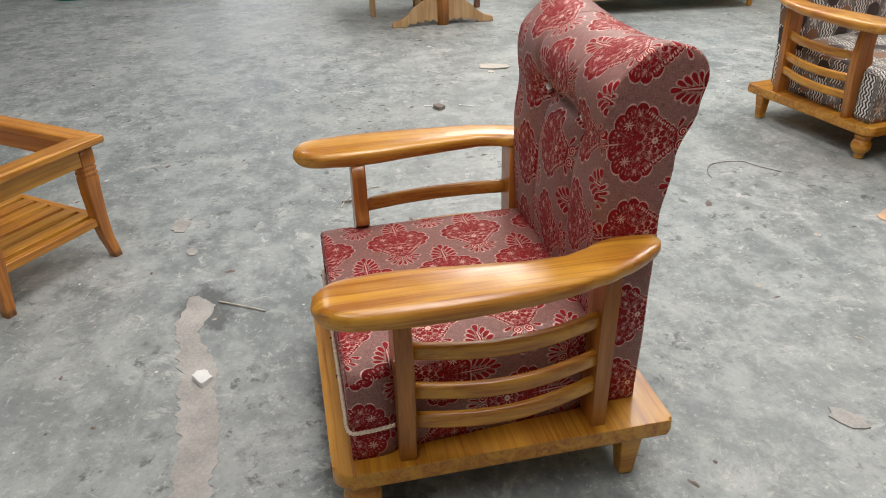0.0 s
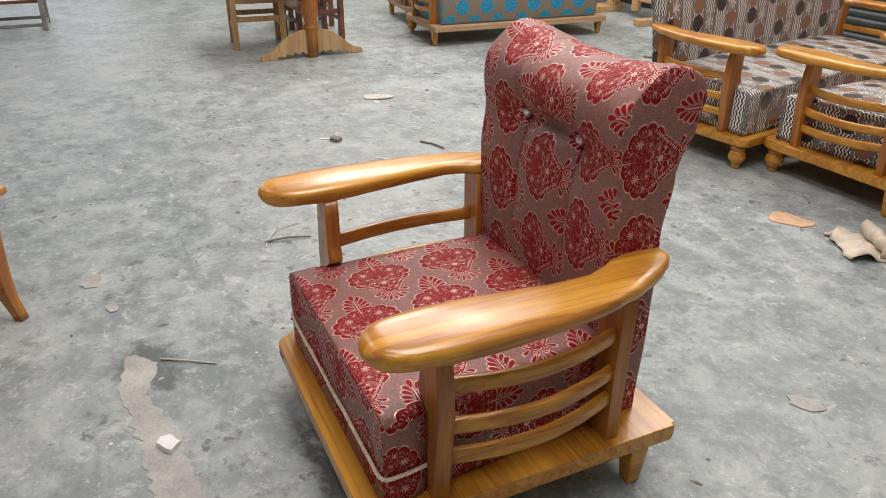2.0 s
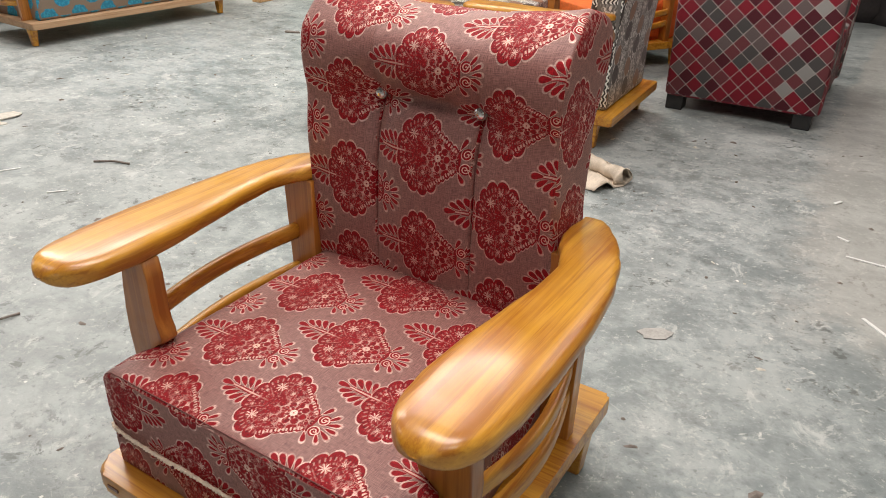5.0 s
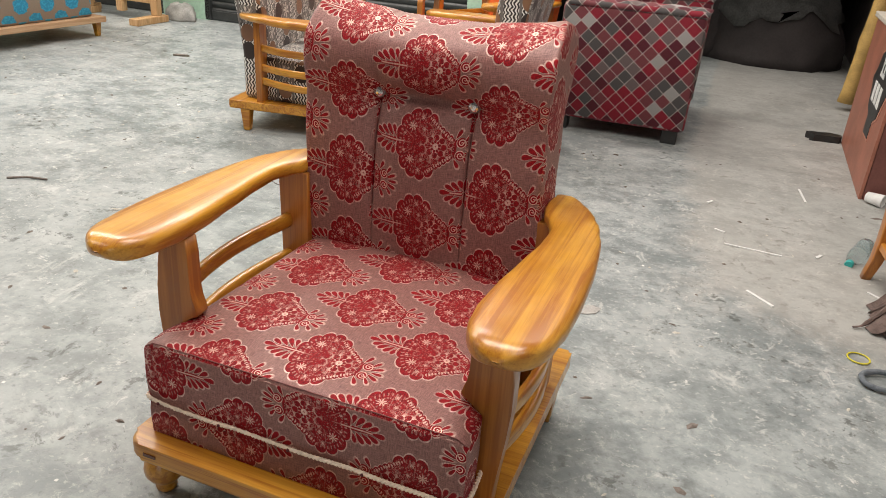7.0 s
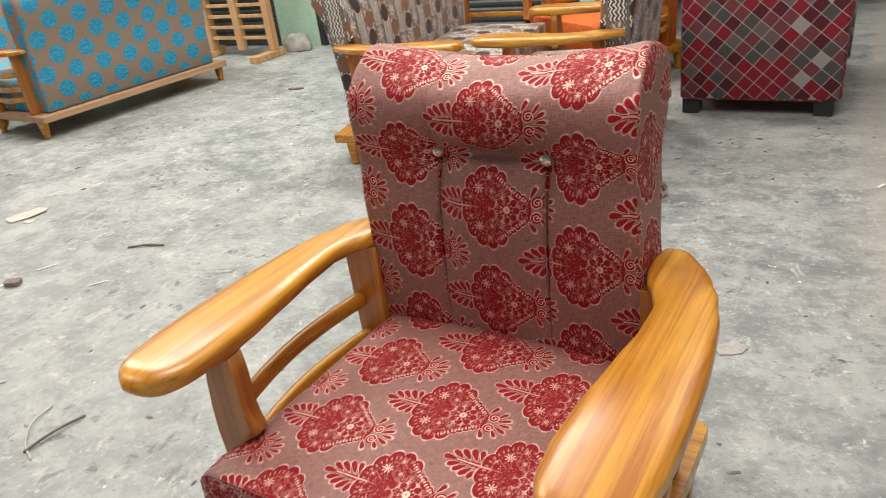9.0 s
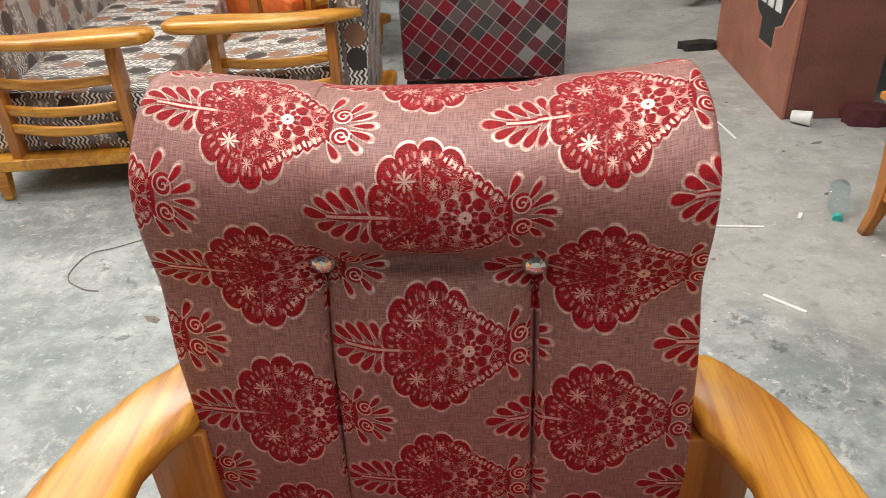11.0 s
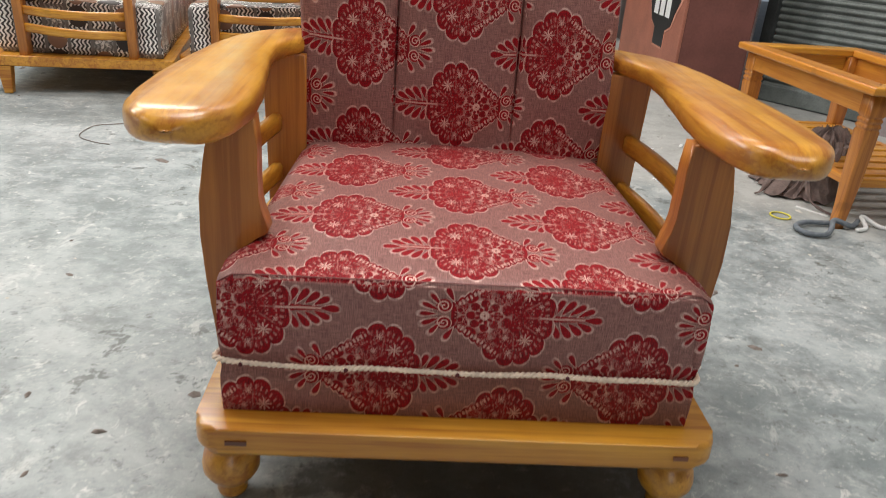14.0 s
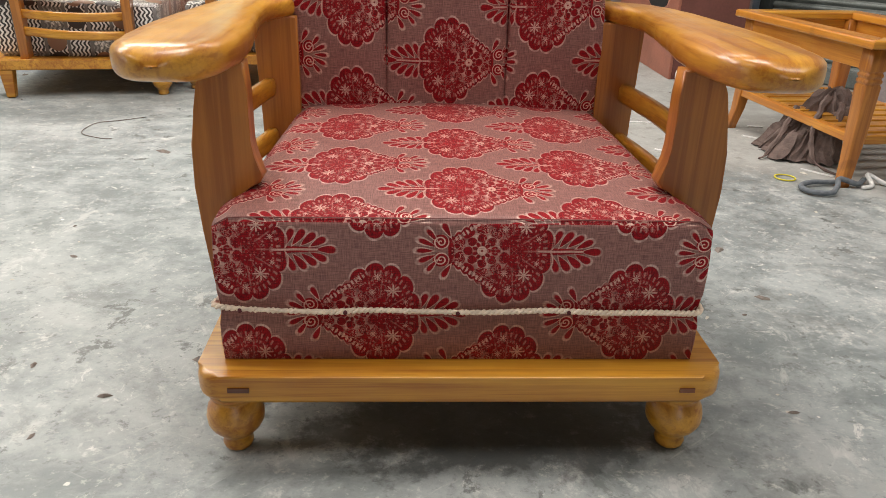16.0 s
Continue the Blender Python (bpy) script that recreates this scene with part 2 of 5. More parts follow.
    speck = n.ramp(n.noise(n.join(x, ay, 7.0), 210.0, 1.0), 0.60, 0.66)
    lines.append(times(0.30, speck, inside(n.m("ADD", body, 0.010)), n.ramp(er, 0.80, 0.62)))
    # curled lace, thickest towards the rosette
    work = n.noise(n.join(x, ay, 0.37), 72.0, 1.5, 0.45, 0.9)
    thread = n.m("ABSOLUTE", n.m("SUBTRACT", n.m("FRACT", n.m("MULTIPLY", work, 8.0)), 0.5))
    lace = times(n.ramp(thread, 0.06, 0.13, 1.0, 0.0), inside(n.m("ADD", body, 0.005)), n.ramp(n.noise(n.join(x, ay, 2.0), 48.0, 1.0), 0.42, 0.54))
    lines.append(times(lace, n.ramp(x, -0.02, 0.03, 0.12, 0.62)))
    shade = times(n.ramp(n.m("ABSOLUTE", n.m("SUBTRACT", n.m("FRACT", n.m("ADD", n.m("MULTIPLY", work, 8.0), 0.30)), 0.5)), 0.05, 0.14, 1.0, 0.0), inside(body))
    n.put(dst.inputs[0], red)
    n.put(dst.inputs[1], most(lines))
    n.put(dst.inputs[2], shade)
    return tree


PALMETTE = motif_group()


def damask(name, shift=(0.0, 0.0)):
    """Red palmettes in half-drop rows on a mauve slub ground; reads the mesh's own metre coordinates."""
    mat, n, sh = material(name)
    uv = n.coords("UV")
    u, v, _ = n.split(uv)
    wob = n.noise(uv, 9.0, 2.0)
    u = n.m("ADD", n.m("ADD", u, shift[0]), n.m("MULTIPLY", n.m("SUBTRACT", wob, 0.5), 0.006))
    v = n.m("ADD", n.m("ADD", v, shift[1]), n.m("MULTIPLY", n.m("SUBTRACT", wob, 0.5), 0.006))
    px, py = 0.365, 0.197
    red = cream = dark = None
    for du, dv in ((0.0, 0.0), (px / 2, py / 2)):
        grp = n.tree.nodes.new("ShaderNodeGroup")
        grp.node_tree = PALMETTE
        n.put(grp.inputs[0], n.m("WRAP", n.m("ADD", u, du), -px / 2, px / 2))
        n.put(grp.inputs[1], n.m("WRAP", n.m("ADD", v, dv), -py / 2, py / 2))
        red = grp.outputs[0] if red is None else n.m("MAXIMUM", red, grp.outputs[0])
        cream = grp.outputs[1] if cream is None else n.m("MAXIMUM", cream, grp.outputs[1])
        dark = grp.outputs[2] if dark is None else n.m("MAXIMUM", dark, grp.outputs[2])
    warp = n.noise(n.join(n.m("MULTIPLY", u, 900.0), n.m("MULTIPLY", v, 60.0)), 1.0, 2.0)
    weft = n.noise(n.join(n.m("MULTIPLY", u, 60.0), n.m("MULTIPLY", v, 900.0)), 1.0, 2.0)
    slub = n.m("MULTIPLY", n.m("ADD", warp, weft), 0.5)
    ground = n.mix(n.ramp(slub, 0.32, 0.68), (0.140, 0.048, 0.042), (0.375, 0.170, 0.146))
    crimson = n.mix(n.ramp(slub, 0.35, 0.65), (0.145, 0.002, 0.006), (0.40, 0.005, 0.012))
    crimson = n.mix(n.m("MULTIPLY", dark, 0.60), crimson, (0.060, 0.002, 0.005))
    col = n.mix(red, ground, crimson)
    col = n.mix(n.m("MULTIPLY", cream, n.ramp(slub, 0.32, 0.62, 0.45, 1.0)), col, (0.84, 0.59, 0.51))
    rough = n.m("SUBTRACT", n.m("SUBTRACT", 0.52, n.m("MULTIPLY", cream, 0.16)), n.m("MULTIPLY", red, -0.10))
    n.put(sh.inputs["Metallic"], n.m("MULTIPLY", cream, 0.86))
    height = n.m("ADD", n.m("MULTIPLY", red, 0.5), n.m("MULTIPLY", slub, 0.6))
    finish(n, sh, col, rough, n.bump(height, 0.35, 0.0025))
    sh.inputs["Sheen Weight"].default_value, sh.inputs["Sheen Roughness"].default_value = 0.02, 0.45
    n.put(sh.inputs["Specular IOR Level"], n.m("SUBTRACT", 0.62, n.m("MULTIPLY", red, 0.42)))
    return mat


damask_red = damask("red_damask")


def cells(n, u, v, size):
    """Cell index and place within the cell (-0.5 to 0.5)."""
    cu, cv = n.m("DIVIDE", u, size), n.m("DIVIDE", v, size)
    iu, iv = n.m("FLOOR", cu), n.m("FLOOR", cv)
    return iu, iv, n.m("SUBTRACT", n.m("SUBTRACT", cu, iu), 0.5), n.m("SUBTRACT", n.m("SUBTRACT", cv, iv), 0.5)


def white_noise(n, vec):
    node = n.tree.nodes.new("ShaderNodeTexWhiteNoise")
    n.put(node.inputs[0], vec)
    return node.outputs[0]


def mod2(n, a):
    return n.m("FLOORED_MODULO", a, 2.0)


def grey_print():
    """Grey-brown cloth with brown and black discs, white wave patches and pale leaf bursts."""
    mat, n, sh = material("grey_wave_print")
    u, v, _ = n.split(n.coords("UV"))
    iu, iv, fu, fv = cells(n, u, v, 0.092)
    kind = n.m("FLOORED_MODULO", n.m("ADD", iu, n.m("MULTIPLY", iv, 2.0)), 5.0)
    r = n.m("SQRT", n.m("ADD", n.m("MULTIPLY", fu, fu), n.m("MULTIPLY", n.m("MULTIPLY", fv, fv), 0.8)))
    disc = n.ramp(r, 0.42, 0.45, 1.0, 0.0)
    wobble = n.m("MULTIPLY", n.m("SUBTRACT", n.noise(n.coords("UV"), 22.0, 2.0), 0.5), 0.020)
    bend = n.m("ADD", n.m("MULTIPLY", n.m("SINE", n.m("MULTIPLY", v, 210.0)), 0.0042), wobble)
    waves = n.ramp(n.m("SINE", n.m("MULTIPLY", n.m("ADD", u, bend), 370.0)), -0.10, 0.25)
    columns = n.ramp(n.m("ABSOLUTE", fu), 0.40, 0.45, 1.0, 0.0)
    ang = n.m("ARCTAN2", fv, fu)
    burst = n.ramp(n.m("SUBTRACT", r, n.m("MULTIPLY", 0.42, n.m("ABSOLUTE", n.m("COSINE", n.m("MULTIPLY", ang, 3.5))))), -0.03, 0.01, 1.0, 0.0)

    def is_kind(k):
        return n.m("COMPARE", kind, k, 0.1)

    col = n.mix(n.noise(n.coords("UV"), 380.0, 2.0), (0.10, 0.09, 0.085), (0.20, 0.18, 0.165))
    col = n.mix(n.m("MULTIPLY", n.m("SUBTRACT", 1.0, n.m("MULTIPLY", is_kind(2.0), 0.8)), columns), col, n.mix(waves, (0.035, 0.030, 0.028), (0.78, 0.76, 0.72)))
    col = n.mix(n.m("MULTIPLY", n.m("MULTIPLY", is_kind(2.0), burst), n.ramp(n.noise(n.coords("UV"), 90.0, 3.0), 0.40, 0.52)), col, (0.66, 0.62, 0.57))
    col = n.mix(n.m("MULTIPLY", is_kind(0.0), disc), col, (0.24, 0.115, 0.060))
    col = n.mix(n.m("MULTIPLY", is_kind(3.0), disc), col, (0.030, 0.018, 0.016))
    finish(n, sh, col, 0.45, n.bump(n.noise(n.coords("UV"), 600.0, 2.0), 0.2, 0.002))
    sh.inputs["Sheen Weight"].default_value = 0.15
    return mat


def blue_dots():
    """Tan jute cloth with staggered blue blossoms."""
    mat, n, sh = material("blue_blossom_print")
    u, v, _ = n.split(n.coords("UV"))
    row = n.m("FLOOR", n.m("DIVIDE", v, 0.118))
    uu = n.m("ADD", u, n.m("MULTIPLY", mod2(n, row), 0.11))
    iu, iv, fu, fv = cells(n, n.m("DIVIDE", uu, 0.22), n.m("DIVIDE", v, 0.118), 1.0)
    fu, fv = n.m("MULTIPLY", fu, 0.22), n.m("MULTIPLY", fv, 0.118)
    r = n.m("SQRT", n.m("ADD", n.m("MULTIPLY", fu, fu), n.m("MULTIPLY", fv, fv)))
    ang = n.m("ARCTAN2", fv, fu)
    rim = n.m("ADD", 0.060, n.m("MULTIPLY", 0.0025, n.m("COSINE", n.m("MULTIPLY", ang, 7.0))))
    dot = n.ramp(n.m("SUBTRACT", r, n.m("ADD", rim, n.m("MULTIPLY", n.m("SUBTRACT", n.noise(n.coords("UV"), 45.0, 2.0), 0.5), 0.022))), -0.003, 0.003, 1.0, 0.0)
    vein = n.ramp(n.noise(n.coords("UV"), 60.0, 2.0), 0.45, 0.6)
    blue = n.mix(vein, (0.016, 0.24, 0.42), (0.03, 0.36, 0.56))
    tan = n.mix(n.noise(n.coords("UV"), 300.0, 2.0), (0.21, 0.155, 0.115), (0.33, 0.25, 0.19))
    finish(n, sh, n.mix(dot, tan, blue), 0.8, n.bump(n.noise(n.coords("UV"), 500.0), 0.2, 0.002))
    return mat


def check_print():
    """Slanting checks in crimson, wine, grey and ash with thin pale lines."""
    mat, n, sh = material("crimson_check_print")
    u, v, _ = n.split(n.coords("UV"))
    a, b = n.m("ADD", n.m("MULTIPLY", u, 0.77), n.m("MULTIPLY", v, 0.64)), n.m("SUBTRACT", n.m("MULTIPLY", v, 0.77), n.m("MULTIPLY", u, 0.64))
    iu, iv, fu, fv = cells(n, a, b, 0.062)
    w = white_noise(n, n.join(iu, iv, 0.3))
    ramp = n.tree.nodes.new("ShaderNodeValToRGB")
    ramp.color_ramp.interpolation = "CONSTANT"
    stops = ((0.0, (0.26, 0.010, 0.026)), (0.22, (0.095, 0.010, 0.020)), (0.48, (0.19, 0.045, 0.055)), (0.68, (0.085, 0.080, 0.080)), (0.84, (0.16, 0.12, 0.12)), (0.94, (0.36, 0.35, 0.34)))
    while len(ramp.color_ramp.elements) < len(stops):
        ramp.color_ramp.elements.new(0.5)
    for el, (p, c) in zip(ramp.color_ramp.elements, stops):
        el.position, el.color = p, (*c, 1)
    n.put(ramp.inputs[0], w)
    line = n.ramp(n.m("MAXIMUM", n.m("ABSOLUTE", fu), n.m("ABSOLUTE", fv)), 0.470, 0.483)
    grain = n.noise(n.coords("UV"), 420.0, 2.0)
    col = n.mix(n.m("MULTIPLY", line, 0.8), ramp.outputs[0], (0.62, 0.56, 0.53))
    col = n.mix(0.35, col, n.mix(grain, (0.6, 0.6, 0.6), (1, 1, 1)), "MULTIPLY")
    finish(n, sh, col, 0.8, n.bump(grain, 0.25, 0.002))
    return mat


def plain(name, colour, rough=0.6, spread=0.25, scale=14.0, metal=0.0, bump=0.1):
    """A plain surface with soft mottling and fine grain."""
    mat, n, sh = material(name)
    vec = n.coords()
    f = n.m("ADD", n.m("MULTIPLY", n.noise(vec, scale, 4.0), 0.65), n.m("MULTIPLY", n.noise(vec, scale * 14, 2.0), 0.35))
    col = n.mix(n.ramp(f, 0.3, 0.7), [c * (1 - spread) for c in colour], [min(1, c * (1 + spread)) for c in colour])
    finish(n, sh, col, rough, n.bump(n.noise(vec, scale * 9, 3.0), bump, 0.003), metallic=metal)
    return mat


def concrete():
    """Power-trowelled grey-green concrete: trowel clouds, pale dust smears, flecks, dark stains, a worn polish."""
    mat, n, sh = material("trowelled_concrete")
    vec = n.coords()
    big = n.noise(vec, 0.5, 3.0, 0.55)
    clouds = n.noise(vec, 2.6, 8.0, 0.72, 0.25)
    mid = n.noise(n.scaled(vec, 1.0, 1.15, 1.0), 9.0, 7.0, 0.74, 0.3)
    fine = n.noise(vec, 44.0, 5.0, 0.72)
    grit = n.noise(vec, 230.0, 2.0)
    mixed = n.m("ADD", n.m("MULTIPLY", clouds, 0.5), n.m("MULTIPLY", mid, 0.5))
    col = n.mix(n.ramp(mixed, 0.41, 0.59), (0.185, 0.215, 0.218), (0.355, 0.39, 0.39))
    col = n.mix(n.m("MULTIPLY", n.ramp(big, 0.42, 0.62), 0.25), col, (0.39, 0.40, 0.385))
    # broad trowel sweeps, lighter and darker
    swirl = n.noise(n.scaled(vec, 1.0, 1.2, 1.0), 3.0, 7.0, 0.66, 0.5)
    col = n.mix(n.m("MULTIPLY", n.ramp(swirl, 0.53, 0.66), 0.32), col, (0.47, 0.49, 0.48))
    col = n.mix(n.m("MULTIPLY", n.ramp(swirl, 0.47, 0.36), 0.26), col, (0.125, 0.15, 0.15))
    smear = n.ramp(n.noise(n.scaled(vec, 1.5, 1.0, 1.0), 6.0, 9.0, 0.78, 0.5), 0.56, 0.64)
    col = n.mix(n.m("MULTIPLY", smear, 0.55), col, (0.56, 0.575, 0.555))
    smear2 = n.ramp(n.noise(n.scaled(vec, 1.0, 1.5, 1.0), 11.0, 8.0, 0.8, 0.4), 0.585, 0.66)
    col = n.mix(n.m("MULTIPLY", smear2, 0.60), col, (0.62, 0.63, 0.60))
    for sx, sy, turn in ((1.0, 16.0, 0.5), (14.0, 1.0, 0.9), (1.0, 12.0, -0.8)):
        turned = n.tree.nodes.new("ShaderNodeVectorRotate")
        n.put(turned.inputs["Vector"], vec)
        turned.inputs["Angle"].default_value = turn
        streak = n.ramp(n.noise(n.scaled(turned.outputs[0], sx, sy, 1.0), 4.5, 6.0, 0.7, 0.2), 0.62, 0.69)
        col = n.mix(n.m("MULTIPLY", streak, 0.22), col, (0.62, 0.63, 0.61))
    stain = n.ramp(n.noise(vec, 3.1, 8.0, 0.74, 0.2), 0.55, 0.66)
    col = n.mix(n.m("MULTIPLY", stain, 0.48), col, (0.115, 0.13, 0.125))
    col = n.mix(n.m("MULTIPLY", n.ramp(fine, 0.56, 0.69), 0.50), col, (0.62, 0.63, 0.60))
    col = n.mix(n.m("MULTIPLY", n.ramp(fine, 0.44, 0.32), 0.48), col, (0.10, 0.112, 0.108))
    grime = n.m("MULTIPLY", n.ramp(n.noise(vec, 13.0, 7.0, 0.75, 0.3), 0.56, 0.63), n.ramp(n.noise(vec, 1.7, 2.0), 0.42, 0.58))
    col = n.mix(n.m("MULTIPLY", grime, 0.8), col, (0.095, 0.105, 0.098))
    scuff = n.m("MULTIPLY", n.ramp(n.noise(vec, 19.0, 8.0, 0.8, 0.6), 0.60, 0.66), n.ramp(n.noise(vec, 2.2, 2.0), 0.45, 0.60))
    col = n.mix(n.m("MULTIPLY", scuff, 0.85), col, (0.66, 0.66, 0.63))
    for scale, keep, size in ((15.0, 0.90, 0.07), (41.0, 0.975, 0.13)):
        vor = n.tree.nodes.new("ShaderNodeTexVoronoi")
        n.put(vor.inputs["Vector"], n.scaled(vec, 1, 1, 0))
        vor.inputs["Scale"].default_value = scale
        jag = n.m("ADD", vor.outputs[0], n.m("MULTIPLY", n.m("SUBTRACT", fine, 0.5), 0.25))
        chip = n.m("MULTIPLY", n.ramp(jag, size * 0.7, size, 1.0, 0.0), n.ramp(white_noise(n, vor.outputs["Position"]), keep, keep + 0.01))
        col = n.mix(n.m("MULTIPLY", chip, 0.85), col, (0.72, 0.72, 0.68))
    # unpolished beige screed along the shutter side
    wx, wy, _ = n.split(vec)
    px, py = n.m("MAXIMUM", n.m("SUBTRACT", wx, 0.40), 0.0), n.m("MAXIMUM", n.m("SUBTRACT", wy, 1.16), 0.0)
    raw = n.ramp(n.m("ADD", n.m("MULTIPLY", px, py), n.m("MULTIPLY", n.m("SUBTRACT", clouds, 0.5), 0.75)), 0.06, 0.24)
    col = n.mix(n.m("MULTIPLY", raw, 0.46), col, (0.41, 0.39, 0.355))
    # old ragged oil stains; the first also paints in the shade under the armchair
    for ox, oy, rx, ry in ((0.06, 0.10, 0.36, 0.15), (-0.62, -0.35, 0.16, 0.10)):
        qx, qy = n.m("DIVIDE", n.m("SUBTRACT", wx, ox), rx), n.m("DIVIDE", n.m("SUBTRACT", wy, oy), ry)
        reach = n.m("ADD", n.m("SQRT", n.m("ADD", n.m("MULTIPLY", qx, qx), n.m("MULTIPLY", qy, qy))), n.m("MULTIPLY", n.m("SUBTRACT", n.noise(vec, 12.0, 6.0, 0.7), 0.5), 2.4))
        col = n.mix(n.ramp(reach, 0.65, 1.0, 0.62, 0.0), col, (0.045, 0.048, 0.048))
    rough = n.m("ADD", n.ramp(mixed, 0.35, 0.65, 0.40, 0.60), n.m("ADD", n.m("MULTIPLY", smear, 0.2), n.m("MULTIPLY", raw, 0.2)))
    h = n.m("ADD", n.m("MULTIPLY", mixed, 0.6), n.m("ADD", n.m("MULTIPLY", fine, 0.3), n.m("MULTIPLY", grit, 0.12)))
    finish(n, sh, col, rough, n.bump(h, 0.28, 0.010))
    return mat


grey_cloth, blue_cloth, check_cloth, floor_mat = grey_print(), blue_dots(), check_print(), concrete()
orange_cloth = plain("orange_velvet", (0.62, 0.125, 0.02), 0.75, 0.2, 30)
rope_mat = plain("cream_cord", (0.84, 0.70, 0.56), 0.55, 0.2, 90)
green_wall = plain("mint_wall_paint", (0.36, 0.55, 0.43), 0.75, 0.15, 3)
white_wall = plain("dusty_white_paint", (0.46, 0.46, 0.44), 0.8, 0.15, 2)
roof_mat = plain("corrugated_roof", (0.12, 0.12, 0.12), 0.6, 0.15, 2)
shutter_mat = plain("dark_green_grey_shutter", (0.17, 0.19, 0.18), 0.38, 0.3, 9, 0.4)
shutter_dark = plain("black_shutter_paint", (0.045, 0.05, 0.05), 0.45, 0.3, 9, 0.3)
pillar_mat = plain("mauve_grey_plaster", (0.25, 0.21, 0.21), 0.8, 0.2, 5)
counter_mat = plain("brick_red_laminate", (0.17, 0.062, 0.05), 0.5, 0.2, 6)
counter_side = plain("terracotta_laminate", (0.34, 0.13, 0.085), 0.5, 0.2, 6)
# near-black puts the unlit store's darkness into its walls and sacks
dark_mat = plain("store_shade_black", (0.03, 0.025, 0.025), 0.8, 0.3, 4)
# darkened copy of the plastic sheet: the store's dimness is in its colour
store_sheet = plain("dimmed_dust_sheet", (0.06, 0.062, 0.06), 0.8, 0.5, 5, 0, 0.6)
sheet_mat = plain("dusty_plastic_sheet", (0.34, 0.34, 0.32), 0.55, 0.3, 6)
black_mat = plain("black_plastic", (0.02, 0.02, 0.02), 0.45, 0.3, 30)
white_mat = plain("white_plastic", (0.75, 0.76, 0.75), 0.4, 0.1, 20)
teal_mat = plain("teal_plastic", (0.03, 0.38, 0.36), 0.4, 0.15, 20)
rag_mat = plain("grey_brown_rag", (0.14, 0.10, 0.088), 0.9, 0.4, 24, 0, 0.5)
card_mat = plain("orange_cardboard", (0.62, 0.40, 0.25), 0.85, 0.15, 20)
paper_mat = plain("creased_brown_paper", (0.56, 0.48, 0.39), 0.85, 0.2, 16, 0, 0.4)
pale_mat = plain("pale_chip", (0.52, 0.49, 0.43), 0.7, 0.15, 40)
twig_mat = plain("dark_twig", (0.20, 0.17, 0.15), 0.85, 0.3, 60)
strap_mat = plain("blue_grey_strap", (0.13, 0.15, 0.17), 0.75, 0.3, 80)
yellow_mat = plain("yellow_rubber", (0.62, 0.55, 0.04), 0.5, 0.1, 40)
mortar_mat = plain("buff_mortar_patch", (0.395, 0.385, 0.365), 0.85, 0.22, 9, 0, 0.7)
maroon_mat = plain("maroon_cloth", (0.09, 0.018, 0.022), 0.8, 0.3, 30)
seam_mat = plain("sewn_mauve_edge", (0.20, 0.062, 0.055), 0.7, 0.3, 60)
bamboo_mat = plain("ochre_bamboo", (0.45, 0.29, 0.09), 0.6, 0.25, 8)
steel_mat = plain("worn_steel", (0.30, 0.29, 0.28), 0.4, 0.25, 12, 0.7)


def clear_plastic():
    mat, n, sh = material("clear_bottle_plastic")
    finish(n, sh, (0.80, 0.93, 0.95), 0.08, None)
    sh.inputs["Transmission Weight"].default_value, sh.inputs["IOR"].default_value = 0.92, 1.3
    return mat


def crystal():
    mat, n, sh = material("cut_crystal")
    finish(n, sh, (0.86, 0.84, 0.82), 0.10, None)
    sh.inputs["Metallic"].default_value = 0.85
    return mat


bottle_mat, crystal_mat = clear_plastic(), crystal()

# ---- mesh helpers ----
def mesh_from(name, bm, mat, smooth=True):
    bmesh.ops.recalc_face_normals(bm, faces=bm.faces)
    for f in bm.faces:
        f.smooth = smooth
    me = bpy.data.meshes.new(name)
    bm.to_mesh(me)
    bm.free()
    me.materials.append(mat)
    return me


def part(name, bm, mat, parent=None, label="", smooth=True, soften=True):
    """Links a bmesh as one mesh object, under a thing or a part where one is given."""
    ob = new(name, mesh_from(name, bm, mat, smooth))
    if smooth and soften:
        mod = ob.modifiers.new("even_shading", "WEIGHTED_NORMAL")
        mod.keep_sharp = True
    if parent is not None:
        ob.parent = parent
    return tagged(ob, label)


def thing(name, label, category, group="", kind="", at=None):
    ob = new(name)
    ob.empty_display_size = 0.1
    if at is not None:
        ob.matrix_basis = at
    return tagged(ob, label, category, group, kind)


def box(x0, x1, y0, y1, z0, z1, bevel=0.006, seg=2, bm=None):
    bm = bm or bmesh.new()
    made = bmesh.ops.create_cube(bm, size=1)["verts"]
    for v in made:
        v.co = ((x0 + x1) / 2 + v.co.x * (x1 - x0), (y0 + y1) / 2 + v.co.y * (y1 - y0), (z0 + z1) / 2 + v.co.z * (z1 - z0))
    if bevel:
        edges = list({e for v in made for e in v.link_edges})
        bmesh.ops.bevel(bm, geom=edges, offset=min(bevel, 0.45 * min(x1 - x0, y1 - y0, z1 - z0)), segments=seg, profile=0.5, affect="EDGES")
    return bm


def loft(rings, caps=True, bm=None):
    """A closed skin over rings of equally many points."""
    bm = bm or bmesh.new()
    rows = [[bm.verts.new(p) for p in ring] for ring in rings]
    k = len(rows[0])
    for a, b in zip(rows, rows[1:]):
        for i in range(k):
            bm.faces.new((a[i], a[(i + 1) % k], b[(i + 1) % k], b[i]))
    if caps:
        bm.faces.new(rows[0][::-1])
        bm.faces.new(rows[-1])
    return bm


